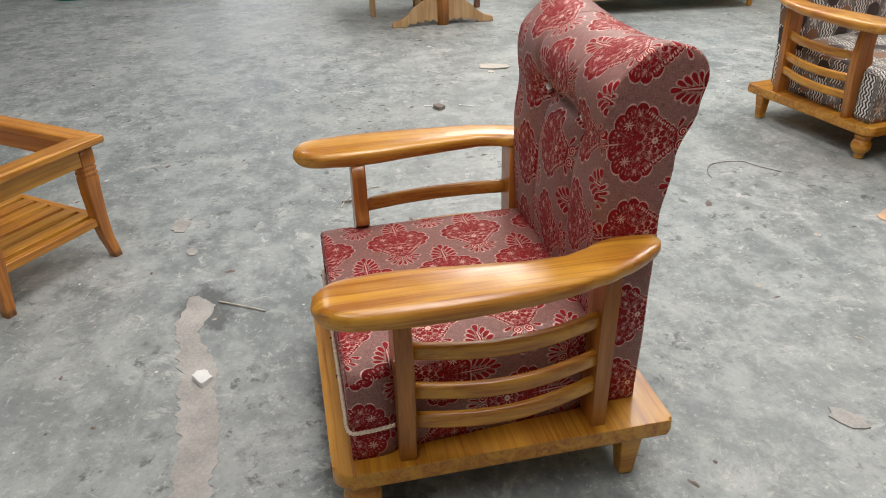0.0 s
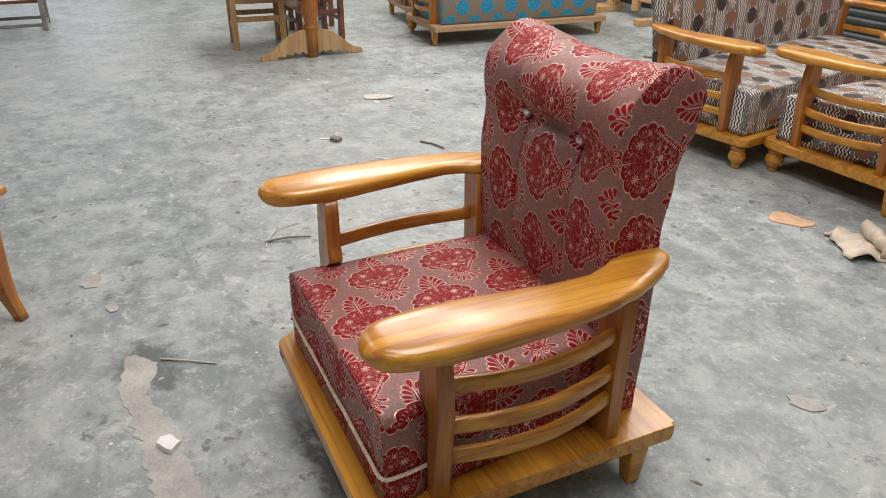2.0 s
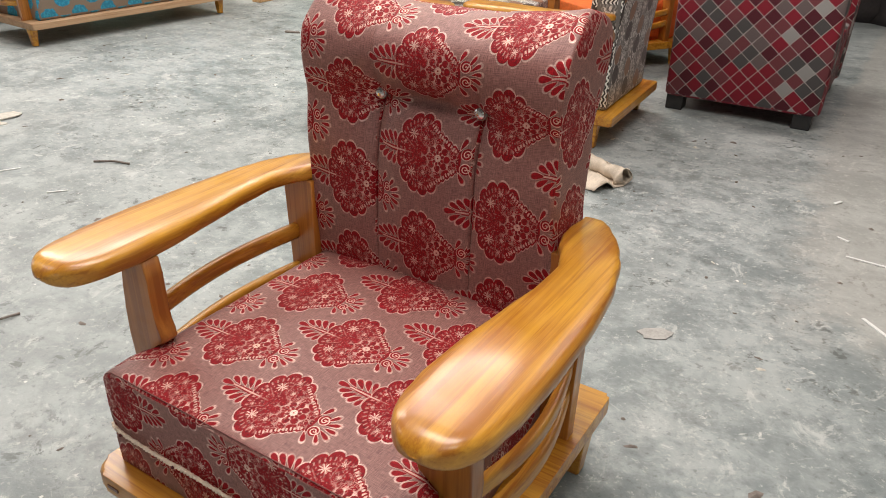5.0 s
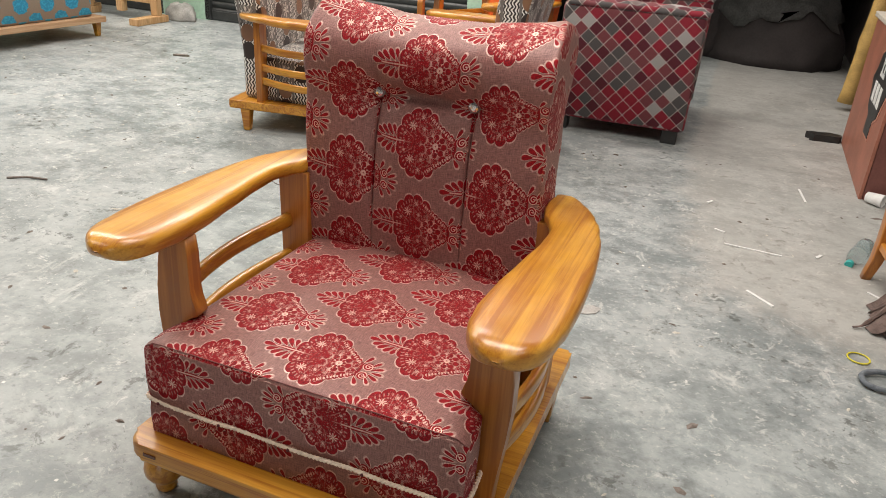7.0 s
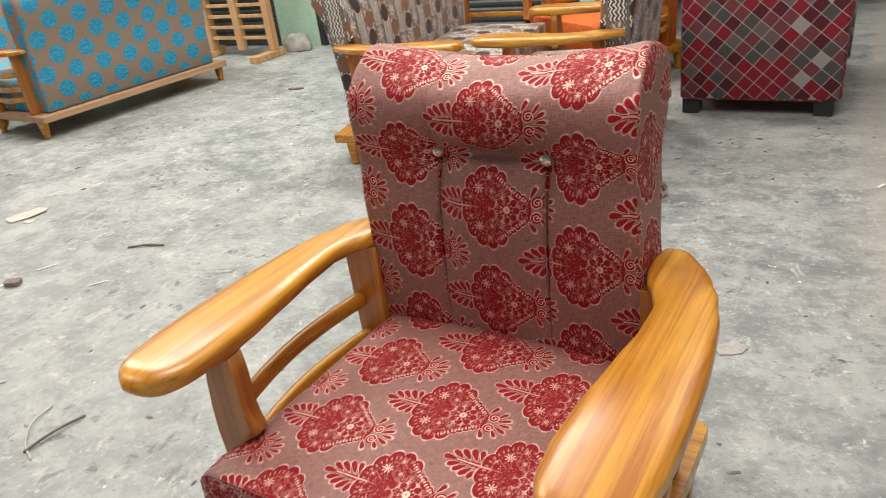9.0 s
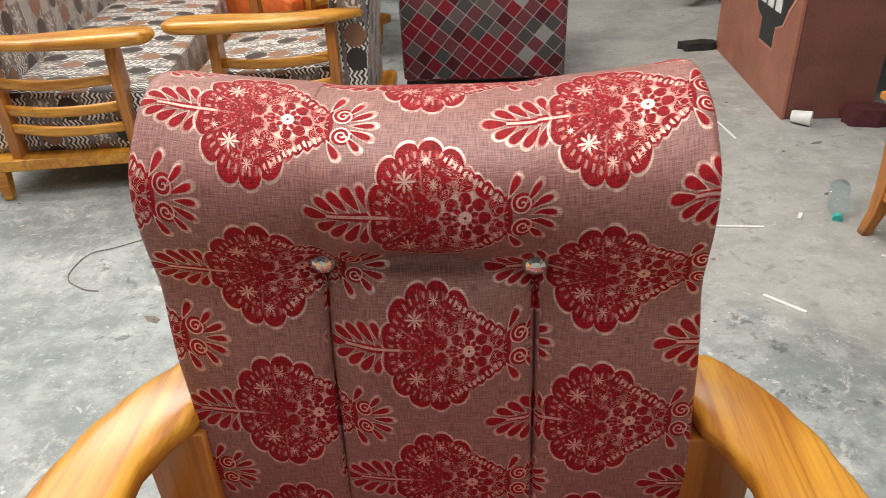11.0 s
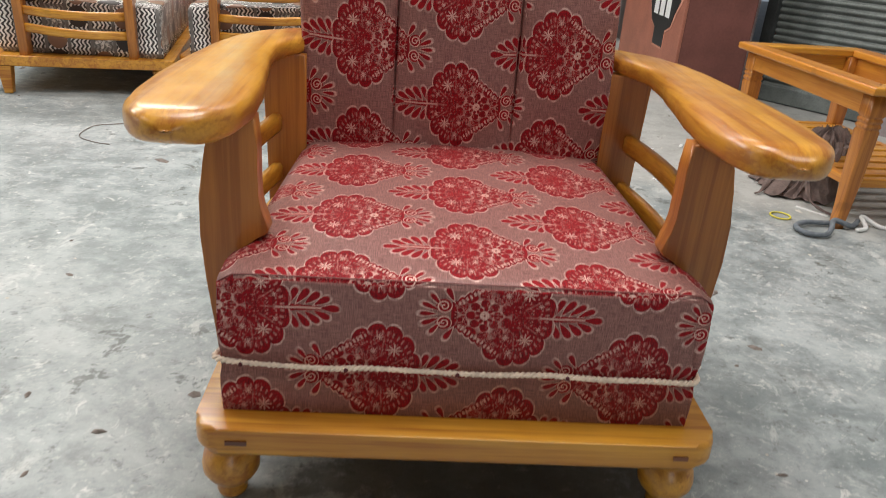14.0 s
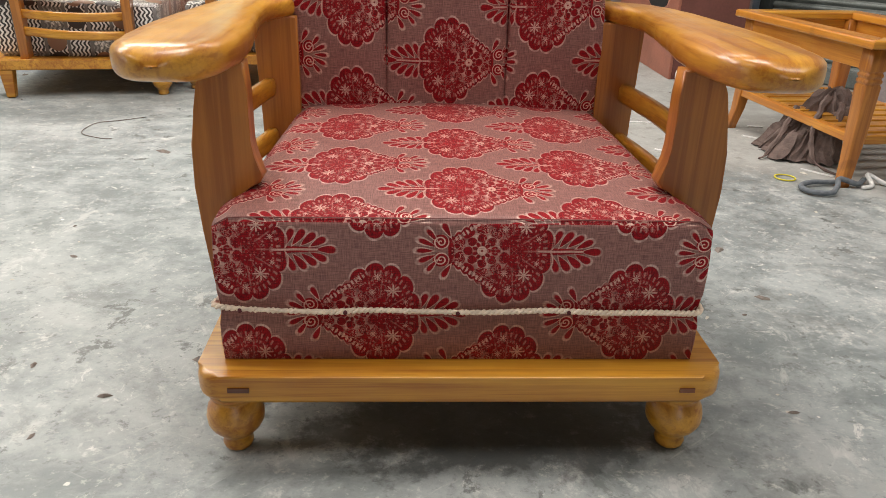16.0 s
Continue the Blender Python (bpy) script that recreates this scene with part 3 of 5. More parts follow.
def lathe(profile, cx=0.0, cy=0.0, seg=20, bm=None):
    """Turned work: (radius, height) from below upwards."""
    return loft([[(cx + r * math.cos(2 * math.pi * i / seg), cy + r * math.sin(2 * math.pi * i / seg), z) for i in range(seg)] for r, z in profile], True, bm)


def prism(outline, low, high, axis="z", bevel=0.005, seg=2):
    """A board with a free outline; axis is the way of its thickness. The outline is (x, y), (x, z) or (y, z)."""
    bm = bmesh.new()

    def place(p, h):
        return {"z": (p[0], p[1], h), "y": (p[0], h, p[1]), "x": (h, p[0], p[1])}[axis]

    rows = [[bm.verts.new(place(p, h)) for p in outline] for h in (low, high)]
    k = len(outline)
    caps = [bm.faces.new(rows[0][::-1]), bm.faces.new(rows[1])]
    for i in range(k):
        bm.faces.new((rows[0][i], rows[0][(i + 1) % k], rows[1][(i + 1) % k], rows[1][i]))
    if bevel:
        edges = list({e for f in caps for e in f.edges})
        bmesh.ops.bevel(bm, geom=edges, offset=bevel, segments=seg, profile=0.5, affect="EDGES")
    return bm


def tube(points, radius, seg=8, bm=None):
    """A round rod along a line of points; radius may be a function of 0..1."""
    pts = [Vector(p) for p in points]
    rings = []
    side = None
    for i, p in enumerate(pts):
        way = (pts[min(i + 1, len(pts) - 1)] - pts[max(i - 1, 0)]).normalized()
        if side is None:
            side = way.orthogonal().normalized()
        side = (side - way * side.dot(way)).normalized()
        up = way.cross(side)
        r = radius(i / (len(pts) - 1)) if callable(radius) else radius
        rings.append([p + r * (math.cos(2 * math.pi * j / seg) * side + math.sin(2 * math.pi * j / seg) * up) for j in range(seg)])
    return loft(rings, True, bm)


def lerp_table(table, t):
    """Smooth reading of a table of (t, value)."""
    if t <= table[0][0]:
        return table[0][1]
    for (a, va), (b, vb) in zip(table, table[1:]):
        if t <= b:
            f = (t - a) / (b - a)
            f = f * f * (3 - 2 * f)
            return va + (vb - va) * f
    return table[-1][1]


def spline(points, steps=6, closed=False):
    """A smooth line through points (Catmull-Rom)."""
    pts = [Vector(p) for p in points]
    k, out = len(pts), []
    for i in range(k if closed else k - 1):
        p0, p1, p2, p3 = (pts[(i + j - 1) % k] if closed else pts[min(max(i + j - 1, 0), k - 1)] for j in range(4))
        for s in range(steps):
            t = s / steps
            out.append(0.5 * ((2 * p1) + (p2 - p0) * t + (2 * p0 - 5 * p1 + 4 * p2 - p3) * t * t + (3 * p1 - p0 - 3 * p2 + p3) * t ** 3))
    if not closed:
        out.append(pts[-1])
    return out


def cloth_coords(ob, top=(0, 0, 0), front=(0, 0), turn=-1):
    """Metre coordinates for a cloth, face by face: top is where the pattern starts on level faces, front where it does on upright ones.
    turn is -1 where the cloth of the upright faces runs the other way round."""
    me = ob.data
    layer = me.uv_layers.new(name="cloth")
    for poly in me.polygons:
        nx, ny, nz = (abs(c) for c in poly.normal)
        low = turn == -1 and poly.center.z < 0.2445
        for li in poly.loop_indices:
            x, y, z = me.vertices[me.loops[li].vertex_index].co
            if nz > 0.75 and nz >= nx:
                uv = (x - top[0], y - top[1] + top[2])
            elif ny >= nx or (turn == 1 and nx < 0.8):
                uv = (turn * (x - front[0]), z - front[1] + (0.07 if low else 0))
            else:
                uv = (turn * (y - top[1]) + 0.11, z - front[1])
            layer.data[li].uv = uv
    return ob


def soft_box(rings, bm=None):
    """A cushion: each ring is (z, x0, x1, y0, y1, r), rounded in plan by r."""
    out = []
    for z, x0, x1, y0, y1, r in rings:
        ring = []
        for cx, cy, a0 in ((x1 - r, y1 - r, 0), (x0 + r, y1 - r, 90), (x0 + r, y0 + r, 180), (x1 - r, y0 + r, 270)):
            for k in range(5):
                a = radians(a0 + 22.5 * k)
                ring.append((cx + r * math.cos(a), cy + r * math.sin(a), z))
        out.append(ring)
    return loft(out, True, bm)

# ---- the hall ----
def slab(name, x0, x1, y0, y1, z0, z1, mat, kind="structure", label="", category=""):
    return tagged(part(name, box(x0, x1, y0, y1, z0, z1, 0), mat, None, "", False), label, category, "", kind)


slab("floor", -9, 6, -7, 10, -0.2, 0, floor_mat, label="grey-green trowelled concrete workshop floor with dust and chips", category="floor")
slab("ceiling", -9, 6, -7, 10, 4.5, 4.6, roof_mat, label="grey sheet roof of the workshop", category="ceiling")
slab("wall_west", -9.2, -9, -7, 10, 0, 4.5, white_wall, label="dusty white painted wall", category="wall")
slab("wall_west_near", -8.99, -7.6, -4.2, -2.05, 0, 4.5, white_wall, label="dusty white painted wall", category="wall")
slab("wall_south", -9, 6, -7.2, -7, 0, 4.5, white_wall, label="dusty white painted wall", category="wall")
slab("wall_east", 6, 6.2, -7, 10, 0, 4.5, white_wall, label="dusty white painted wall", category="wall")
slab("wall_north_far", -9, -6.4, 5.15, 5.35, 0, 4.5, green_wall, label="mint green painted wall", category="wall")
slab("wall_north", -4.75, -4.17, 5.15, 5.35, 0, 4.5, green_wall, label="mint green painted wall beside the roller shutters", category="wall")
slab("wall_north_beam", -6.4, -4.75, 5.15, 5.35, 2.6, 4.5, green_wall, label="mint green painted wall above the shutter", category="wall")
slab("wall_north_lintel", -4.17, -1.3, 5.15, 5.35, 2.6, 4.5, green_wall, label="mint green painted wall above the shutter", category="wall")
slab("wall_north_pier", -1.55, -1.3, 5.1, 5.9, 0, 4.5, green_wall, label="mint green painted pier", category="wall")
# the darkness of the unlit store is in these walls' near-black colour
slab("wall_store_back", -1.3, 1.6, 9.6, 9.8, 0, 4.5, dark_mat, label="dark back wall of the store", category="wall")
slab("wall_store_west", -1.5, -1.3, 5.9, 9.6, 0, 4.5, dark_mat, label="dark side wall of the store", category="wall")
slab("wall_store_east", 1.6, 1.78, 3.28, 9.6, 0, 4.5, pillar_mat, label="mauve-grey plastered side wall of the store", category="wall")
# low beam and loft, out of view, added to keep lamp light out
slab("wall_store_lintel", -1.3, 1.6, 5.9, 6.1, 1.22, 4.5, dark_mat, label="dark unseen beam shading the store", category="wall")
slab("ceiling_store", -1.3, 1.6, 6.1, 9.6, 1.4, 1.5, dark_mat, label="dark unseen loft floor shading the store", category="ceiling")
SLANT = pose(1.80, 3.25, 0, 0, 0, -51)


def slant_slab(name, x0, x1, y0, y1, z0, z1, mat, label, category):
    ob = slab(name, x0, x1, y0, y1, z0, z1, mat, "structure", label, category)
    ob.matrix_basis = SLANT
    return ob


slant_slab("pillar", 0.68, 1.08, -0.10, 0.30, 0, 4.5, pillar_mat, "mauve-grey plastered pillar beside the shutter", "pillar")
slant_slab("wall_slanted", 1.08, 6.2, 0.0, 0.2, 0, 4.5, white_wall, "dusty white painted wall", "wall")
slant_slab("wall_shutter_lintel", 0.0, 0.68, 0.06, 0.2, 2.5, 4.5, white_wall, "dusty white painted wall above the shutter", "wall")


def roller_shutter(label, width, height, pitch, mat, at):
    """Curved interlocking slats between two guides."""
    ob = thing("roller_shutter", label, "shutter", at=at)
    tagged(ob, kind="structure")
    bm = bmesh.new()
    rows = int(height / pitch)
    line = []
    for i in range(rows):
        z = i * pitch
        line += [(0.0, z), (-0.012, z + pitch * 0.25), (-0.016, z + pitch * 0.5), (-0.010, z + pitch * 0.78), (0.004, z + pitch * 0.9)]
    left = [bm.verts.new((0, y, z)) for y, z in line]
    right = [bm.verts.new((width, y, z)) for y, z in line]
    lb = [bm.verts.new((0, y + 0.02, z)) for y, z in line]
    rb = [bm.verts.new((width, y + 0.02, z)) for y, z in line]
    for i in range(len(line) - 1):
        bm.faces.new((left[i], right[i], right[i + 1], left[i + 1]))
        bm.faces.new((lb[i], lb[i + 1], rb[i + 1], rb[i]))
    part("curtain", bm, mat, ob, soften=False)
    for x in (-0.05, width - 0.01):
        part("guide", box(x, x + 0.06, -0.05, 0.06, 0, height, 0.004), shutter_dark, ob)
    part("bottom_rail", box(0.012, width - 0.012, -0.03, 0.03, 0.005, 0.09, 0.006), mat, ob)
    return ob


roller_shutter("dark roller shutter with ribbed slats, closed", 0.64, 2.5, 0.036, shutter_mat, SLANT @ pose(0.03, 0.10, 0))
roller_shutter("black roller shutter with narrow slats, closed", 2.62, 2.6, 0.06, shutter_dark, pose(-4.17, 5.2, 0))
roller_shutter("black roller shutter with narrow slats, closed", 1.62, 2.6, 0.06, shutter_dark, pose(-6.38, 5.2, 0))

# ---- seats with a wooden platform, posts, curved rails and loose cushions ----
ARM_OUT = [(-0.012, 0.375), (0.0, 0.405), (0.02, 0.432), (0.06, 0.448), (0.12, 0.457), (0.22, 0.460), (0.35, 0.455), (0.46, 0.443), (0.54, 0.425), (0.60, 0.402), (0.64, 0.380), (0.67, 0.358), (0.69, 0.338), (0.70, 0.318)]
ARM_IN = [(-0.012, 0.365), (0.0, 0.338), (0.02, 0.320), (0.06, 0.307), (0.12, 0.300), (0.22, 0.305), (0.32, 0.318), (0.42, 0.330), (0.49, 0.331), (0.53, 0.318), (0.56, 0.300), (0.60, 0.288), (0.64, 0.286), (0.69, 0.292), (0.70, 0.300)]
ARM_LOW = [(-0.012, 0.585), (0.0, 0.572), (0.03, 0.560), (0.15, 0.556), (0.40, 0.562), (0.56, 0.570), (0.70, 0.575)]
ARM_TOP = [(-0.012, 0.590), (0.0, 0.600), (0.03, 0.608), (0.15, 0.610), (0.40, 0.608), (0.60, 0.610), (0.69, 0.606), (0.70, 0.598)]


def armrest(side, shift, fine):
    """A broad flat arm with rounded edges that hooks in round the back; side is 1 or -1."""
    tip = [-0.012 + 0.102 * (1 - math.cos(math.pi / 2 * i / 11)) for i in range(12)]
    ys = [-0.01199] + tip[1:] + [0.12, 0.17, 0.22, 0.28, 0.35, 0.40, 0.46, 0.49, 0.515, 0.54, 0.56, 0.58, 0.60, 0.62, 0.64, 0.66, 0.675, 0.69, 0.697, 0.70]
    k = 28 if fine else 14
    rings = []
    for y in ys:
        a, b, lo, hi = (lerp_table(t, max(y, 0.09)) for t in (ARM_IN, ARM_OUT, ARM_LOW, ARM_TOP))
        # the rounded front end
        wide = math.sqrt(max(0.0, 1 - (1 - min(1, (y + 0.012) / 0.102)) ** 2))
        deep = math.sqrt(max(0.0, 1 - (1 - min(1, (y + 0.012) / 0.040)) ** 2))
        a, b = (a + b) / 2 - (b - a) / 2 * wide, (a + b) / 2 + (b - a) / 2 * wide
        lo, hi = (lo + hi) / 2 + 0.004 - (hi - lo) / 2 * deep, (lo + hi) / 2 + (hi - lo) / 2 * deep
        ring = []
        for i in range(k):
            t = 2 * math.pi * i / k
            c, s = math.cos(t), math.sin(t)
            px = math.copysign(abs(c) ** 0.42, c)
            pz = math.copysign(abs(s) ** 0.62, s)
            ring.append((side * (shift + (0.007 if side > 0 else 0.0) + (a + b) / 2 + px * (b - a) / 2), y, (lo + hi) / 2 + pz * (hi - lo) / 2))
        rings.append(ring)
    return loft(rings)


POST_FRONT = [(0.330, 0.161), (0.367, 0.161), (0.373, 0.25), (0.381, 0.32), (0.386, 0.39), (0.386, 0.45), (0.377, 0.50), (0.366, 0.535), (0.362, 0.568),
              (0.304, 0.568), (0.302, 0.53), (0.302, 0.49), (0.302, 0.455), (0.299, 0.435), (0.293, 0.416), (0.288, 0.404), (0.293, 0.395), (0.310, 0.387), (0.330, 0.376), (0.334, 0.30)]


def bowed_rail(side, shift, z0, z1, fine):
    """A slat between the posts that bows outwards."""
    rings = []
    n = 12 if fine else 7
    for i in range(n + 1):
        f = i / n
        y = 0.155 + f * (0.585 - 0.155)
        x = side * (shift + 0.343 + 0.036 * math.sin(math.pi * f))
        z = z0 + (z1 - z0) * f - 0.006 * math.sin(math.pi * f)
        w, h = 0.011, 0.0178
        rings.append([(x + w * a, y, z + h * b) for a, b in ((1, 0.6), (0.6, 1), (-0.6, 1), (-1, 0.6), (-1, -0.6), (-0.6, -1), (0.6, -1), (1, -0.6))])
    return loft(rings)


def rounded_plan(x0, x1, y0, y1, rf, rb):
    out = []
    for cx, cy, a0, r in ((x1 - rb, y1 - rb, 0, rb), (x0 + rb, y1 - rb, 90, rb), (x0 + rf, y0 + rf, 180, rf), (x1 - rf, y0 + rf, 270, rf)):
        for k in range(6):
            a = radians(a0 + 18 * k)
            out.append((cx + r * math.cos(a), cy + r * math.sin(a)))
    return out


FRONT_LEG = [(0.017, 0.0), (0.021, 0.004), (0.023, 0.012), (0.021, 0.022), (0.026, 0.030), (0.036, 0.042), (0.042, 0.054), (0.043, 0.068), (0.040, 0.084), (0.033, 0.096), (0.030, 0.101), (0.036, 0.105), (0.038, 0.112), (0.036, 0.118), (0.038, 0.131)]


def tapered_leg(cx, cy, top=0.027, low=0.017, h=0.120):
    bm = loft([[(cx + w * a, cy + w * b, z) for a, b in ((-1, -1), (1, -1), (1, 1), (-1, 1))] for w, z in ((low, 0), (low * 1.05, 0.01), (top, h))])
    bmesh.ops.bevel(bm, geom=list(bm.edges), offset=0.003, segments=2, affect="EDGES")
    return bm


def seat_frame(ob, extra, fine, mats):
    """The wooden parts: extra is how far each side is moved out for wider seats."""
    wx, wy, wz = mats
    h = 0.375 + extra
    part("platform", prism(rounded_plan(-h - 0.003, h + 0.008, -0.010, 0.758, 0.038, 0.010), 0.119, 0.1615, "z", 0.010, 3), wx, ob)
    for s in (-1, 1):
        part("front_leg", lathe([(r, z * 0.915) for r, z in FRONT_LEG], s * (h - 0.038), 0.05, 24 if fine else 14), wy, ob, "turned ball-shaped front leg")
        part("back_leg", tapered_leg(s * (h - 0.025), 0.665), wy, ob, "tapered square back leg")
        shift = extra
        part("front_post", prism([(s * (shift + x), z) for x, z in POST_FRONT], 0.135, 0.172, "y", 0.004), wz, ob, "crescent-shaped front post")
        part("back_post", prism([(s * (shift + x), z) for x, z in ((0.292, 0.161), (0.362, 0.161), (0.366, 0.40), (0.374, 0.578), (0.290, 0.578), (0.291, 0.40))], 0.567, 0.602, "y", 0.004), wz, ob)
        for z0, z1 in ((0.434, 0.445), (0.334, 0.346), (0.255, 0.277)):
            part("arm_rail", bowed_rail(s, shift, z0, z1, fine), wy, ob)
        part("armrest", armrest(s, shift, fine), wy, ob, "broad rounded armrest", True, False)


def seat_cushion_mesh(half, fine):
    """Boxed seat cushion: full width before the front posts, narrower behind them."""
    bm = bmesh.new()
    nar = half - 0.017
    xs = 30 if fine else 14
    ys = [0.036, 0.037, 0.042, 0.052, 0.07, 0.10, 0.125, 0.135, 0.15, 0.17, 0.185, 0.25, 0.32, 0.40, 0.48, 0.55, 0.60]
    rings = []
    for j, y in enumerate(ys):
        f = min(1, max(0, (y - 0.118) / 0.02)) * (1 if y < 0.16 else 1)
        w = half + (nar - half) * f
        if y > 0.19:
            w = half - 0.018 - 0.030 * (y - 0.19) / 0.41
        edge = {0: 0.011, 1: 0.006, 2: 0.002}.get(j, 0.0)
        ring = []
        top0 = 0.381 + 0.022 * min(1, max(0, (y - 0.05) / 0.5)) - edge
        n = xs
        for i in range(n + 1):
            u = -1 + 2 * i / n
            crown = 0.012 * (1 - u * u) * min(1, (y - 0.03) * 6)
            drop = 0.012 * max(0, (abs(u) - 0.93) / 0.07) ** 2
            ring.append((u * (w - 0.2 * edge), y, top0 + crown - drop))
        side = [0.33, 0.30, 0.27, 0.252, 0.245, 0.238, 0.22, 0.19, 0.1625]
        pin = [0.0, 0.001, 0.0, -0.003, -0.006, -0.003, 0.0, 0.0, -0.002]
        ring += [(w + p, y + (0.004 if j == 0 and abs(z - 0.245) < 0.008 else 0), z) for z, p in zip(side, pin)]
        ring += [(-w - p, y + (0.004 if j == 0 and abs(z - 0.245) < 0.008 else 0), z) for z, p in zip(side[::-1], pin[::-1])]
        rings.append(ring)
    return loft(rings)


def back_front(x, z, half):
    """How far back the front of the back cushion lies, for the tufted red chair."""
    y = lerp_table([(0.40, 0.580), (0.55, 0.571), (0.66, 0.571), (0.80, 0.586), (0.90, 0.614), (1.0, 0.650)], z)
    ch = 0.0
    for gx in (-0.123, 0.110):
        d = abs(x - gx)
        if z < 0.80:
            ch += 0.013 * math.exp(-d / 0.0032) * min(1, (z - 0.36) / 0.2) + 0.017 * math.exp(-(d / 0.038) ** 2) * min(1, max(0, (z - 0.42) / 0.3))
        r2 = (d / 0.045) ** 2 + ((z - 0.80) / 0.045) ** 2
        ch += 0.017 * math.exp(-r2)
        if z >= 0.80:
            ch += 0.010 * math.exp(-(d / 0.013) ** 2) * max(0, 1 - (z - 0.80) / 0.17)
    fold = 0.040 * math.exp(-((z - 0.797) / 0.026) ** 2) * math.exp(-((x + 0.007) / 0.085) ** 4)
    head = -0.038 * math.exp(-((z - 0.885) / 0.06) ** 2) * (1 - 0.2 * (x / half) ** 2)
    return y + ch + fold + head - 0.02 * x


def back_columns():
    """Where the mesh of the back is cut across its width: close together at the two sewn channels."""
    cols = {round(-1 + i / 40, 4) for i in range(81)}
    for seam in (-0.40, 0.36):
        cols |= {round(seam + d, 4) for d in (-0.035, -0.016, -0.010, -0.0055, -0.0025, 0.0, 0.0025, 0.0055, 0.010, 0.016, 0.035)}
    return sorted(cols)


def tufted_back():
    """Tall back cushion that flares and leans back, with two buttons, sewn channels, a padded head roll and raised corners."""
    rings = []
    cols = back_columns()
    nx, nz = len(cols) - 1, 80

    def width(z):
        return lerp_table([(0.18, 0.290), (0.40, 0.300), (0.60, 0.302), (0.75, 0.308), (0.90, 0.314), (0.95, 0.312), (1.0, 0.300)], z)

    def top(u):
        return 0.962 + 0.036 * abs(u) ** 2.5 - 0.020 * max(0, (abs(u) - 0.84) / 0.16) ** 2

    for j in range(nz + 1):
        f = j / nz
        ring_f, ring_b = [], []
        for i in range(nx + 1):
            u = cols[i]
            zt = top(u)
            z = 0.163 + (zt - 0.163) * f
            w = width(z) * (1 - 0.085 * max(0, u) * min(1, max(0, (z - 0.5) / 0.3)))
            # round the upper edge
            k = max(0.0, (z - (zt - 0.05)) / 0.05)
            back_y = lerp_table([(0.18, 0.705), (0.30, 0.706), (0.45, 0.705), (0.62, 0.711), (0.75, 0.732), (0.86, 0.769), (0.92, 0.781), (0.96, 0.773), (1.0, 0.752)], z)
            x = lerp_table([(-1, -w), (-0.40, -0.123), (0.36, 0.110), (1, w)], u)
            fy = back_front(x, z, w) if z > 0.36 else 0.585 - 0.02 * x
            mid = 0.69
            squeeze = 1 - math.sqrt(max(0, 1 - k * k)) if k else 0
            fy = fy + (mid - fy) * squeeze * 0.82
            by = back_y + (mid - back_y) * squeeze * 0.82
            er = max(0, (abs(u) - 0.90) / 0.10)
            cf = 0.030 * (1 - math.sqrt(max(0, 1 - er * er)))
            cf *= 1 - squeeze
            ring_f.append((x, fy + cf, z))
            ring_b.append((x, by - cf * 0.8, z))
        rings.append(ring_f + ring_b[::-1])
    bm = loft(rings, False)
    bm.verts.ensure_lookup_table()
    k = 2 * (nx + 1)
    for base in (0, nz * k):
        for i in range(nx):
            bm.faces.new((bm.verts[base + i], bm.verts[base + i + 1], bm.verts[base + k - 2 - i], bm.verts[base + k - 1 - i]))
    return bm


def back_cloth(me, nx, nz=80):
    """The back's cloth runs in one length up the front, over the top and down behind; its sides are pieces of their own."""
    k = 2 * (nx + 1)
    run, line = [0.0], [me.vertices[j * k + nx // 2].co for j in range(nz + 1)]
    for a, b in zip(line, line[1:]):
        run.append(run[-1] + math.hypot(b.y - a.y, b.z - a.z) * (0.96 if a.z > 0.38 else 1))
    start = line[0].z
    total = run[-1]
    ref = run[min(range(nz + 1), key=lambda j: abs(line[j].z - 0.703))]
    layer = me.uv_layers.new(name="cloth")
    for poly in me.polygons:
        side = abs(poly.normal.x) > 0.8
        for li in poly.loop_indices:
            vi = me.loops[li].vertex_index
            x, y, z = me.vertices[vi].co
            j, i = divmod(vi, k)
            if side:
                layer.data[li].uv = (y - 0.645, z - 0.80)
            else:
                layer.data[li].uv = (x, (run[j] if i <= nx else 2 * total + 0.03 - run[j]) - ref)


def rope(points, name, parent, label):
    """Two twisted strands."""
    pts = spline(points, 26)
    for ph in (0.0, math.pi):
        line = []
        length = 0.0
        for i, p in enumerate(pts):
            if i:
                length += (p - pts[i - 1]).length
            way = (pts[min(i + 1, len(pts) - 1)] - pts[max(i - 1, 0)]).normalized()
            out = way.cross(Vector((0, 0, 1))).normalized()
            a = length / 0.016 * 2 * math.pi + ph
            line.append(p + 0.0023 * (math.cos(a) * out + math.sin(a) * Vector((0, 0, 1))))
        part(name, tube(line, 0.0027, 6), rope_mat, parent, label, True, False)


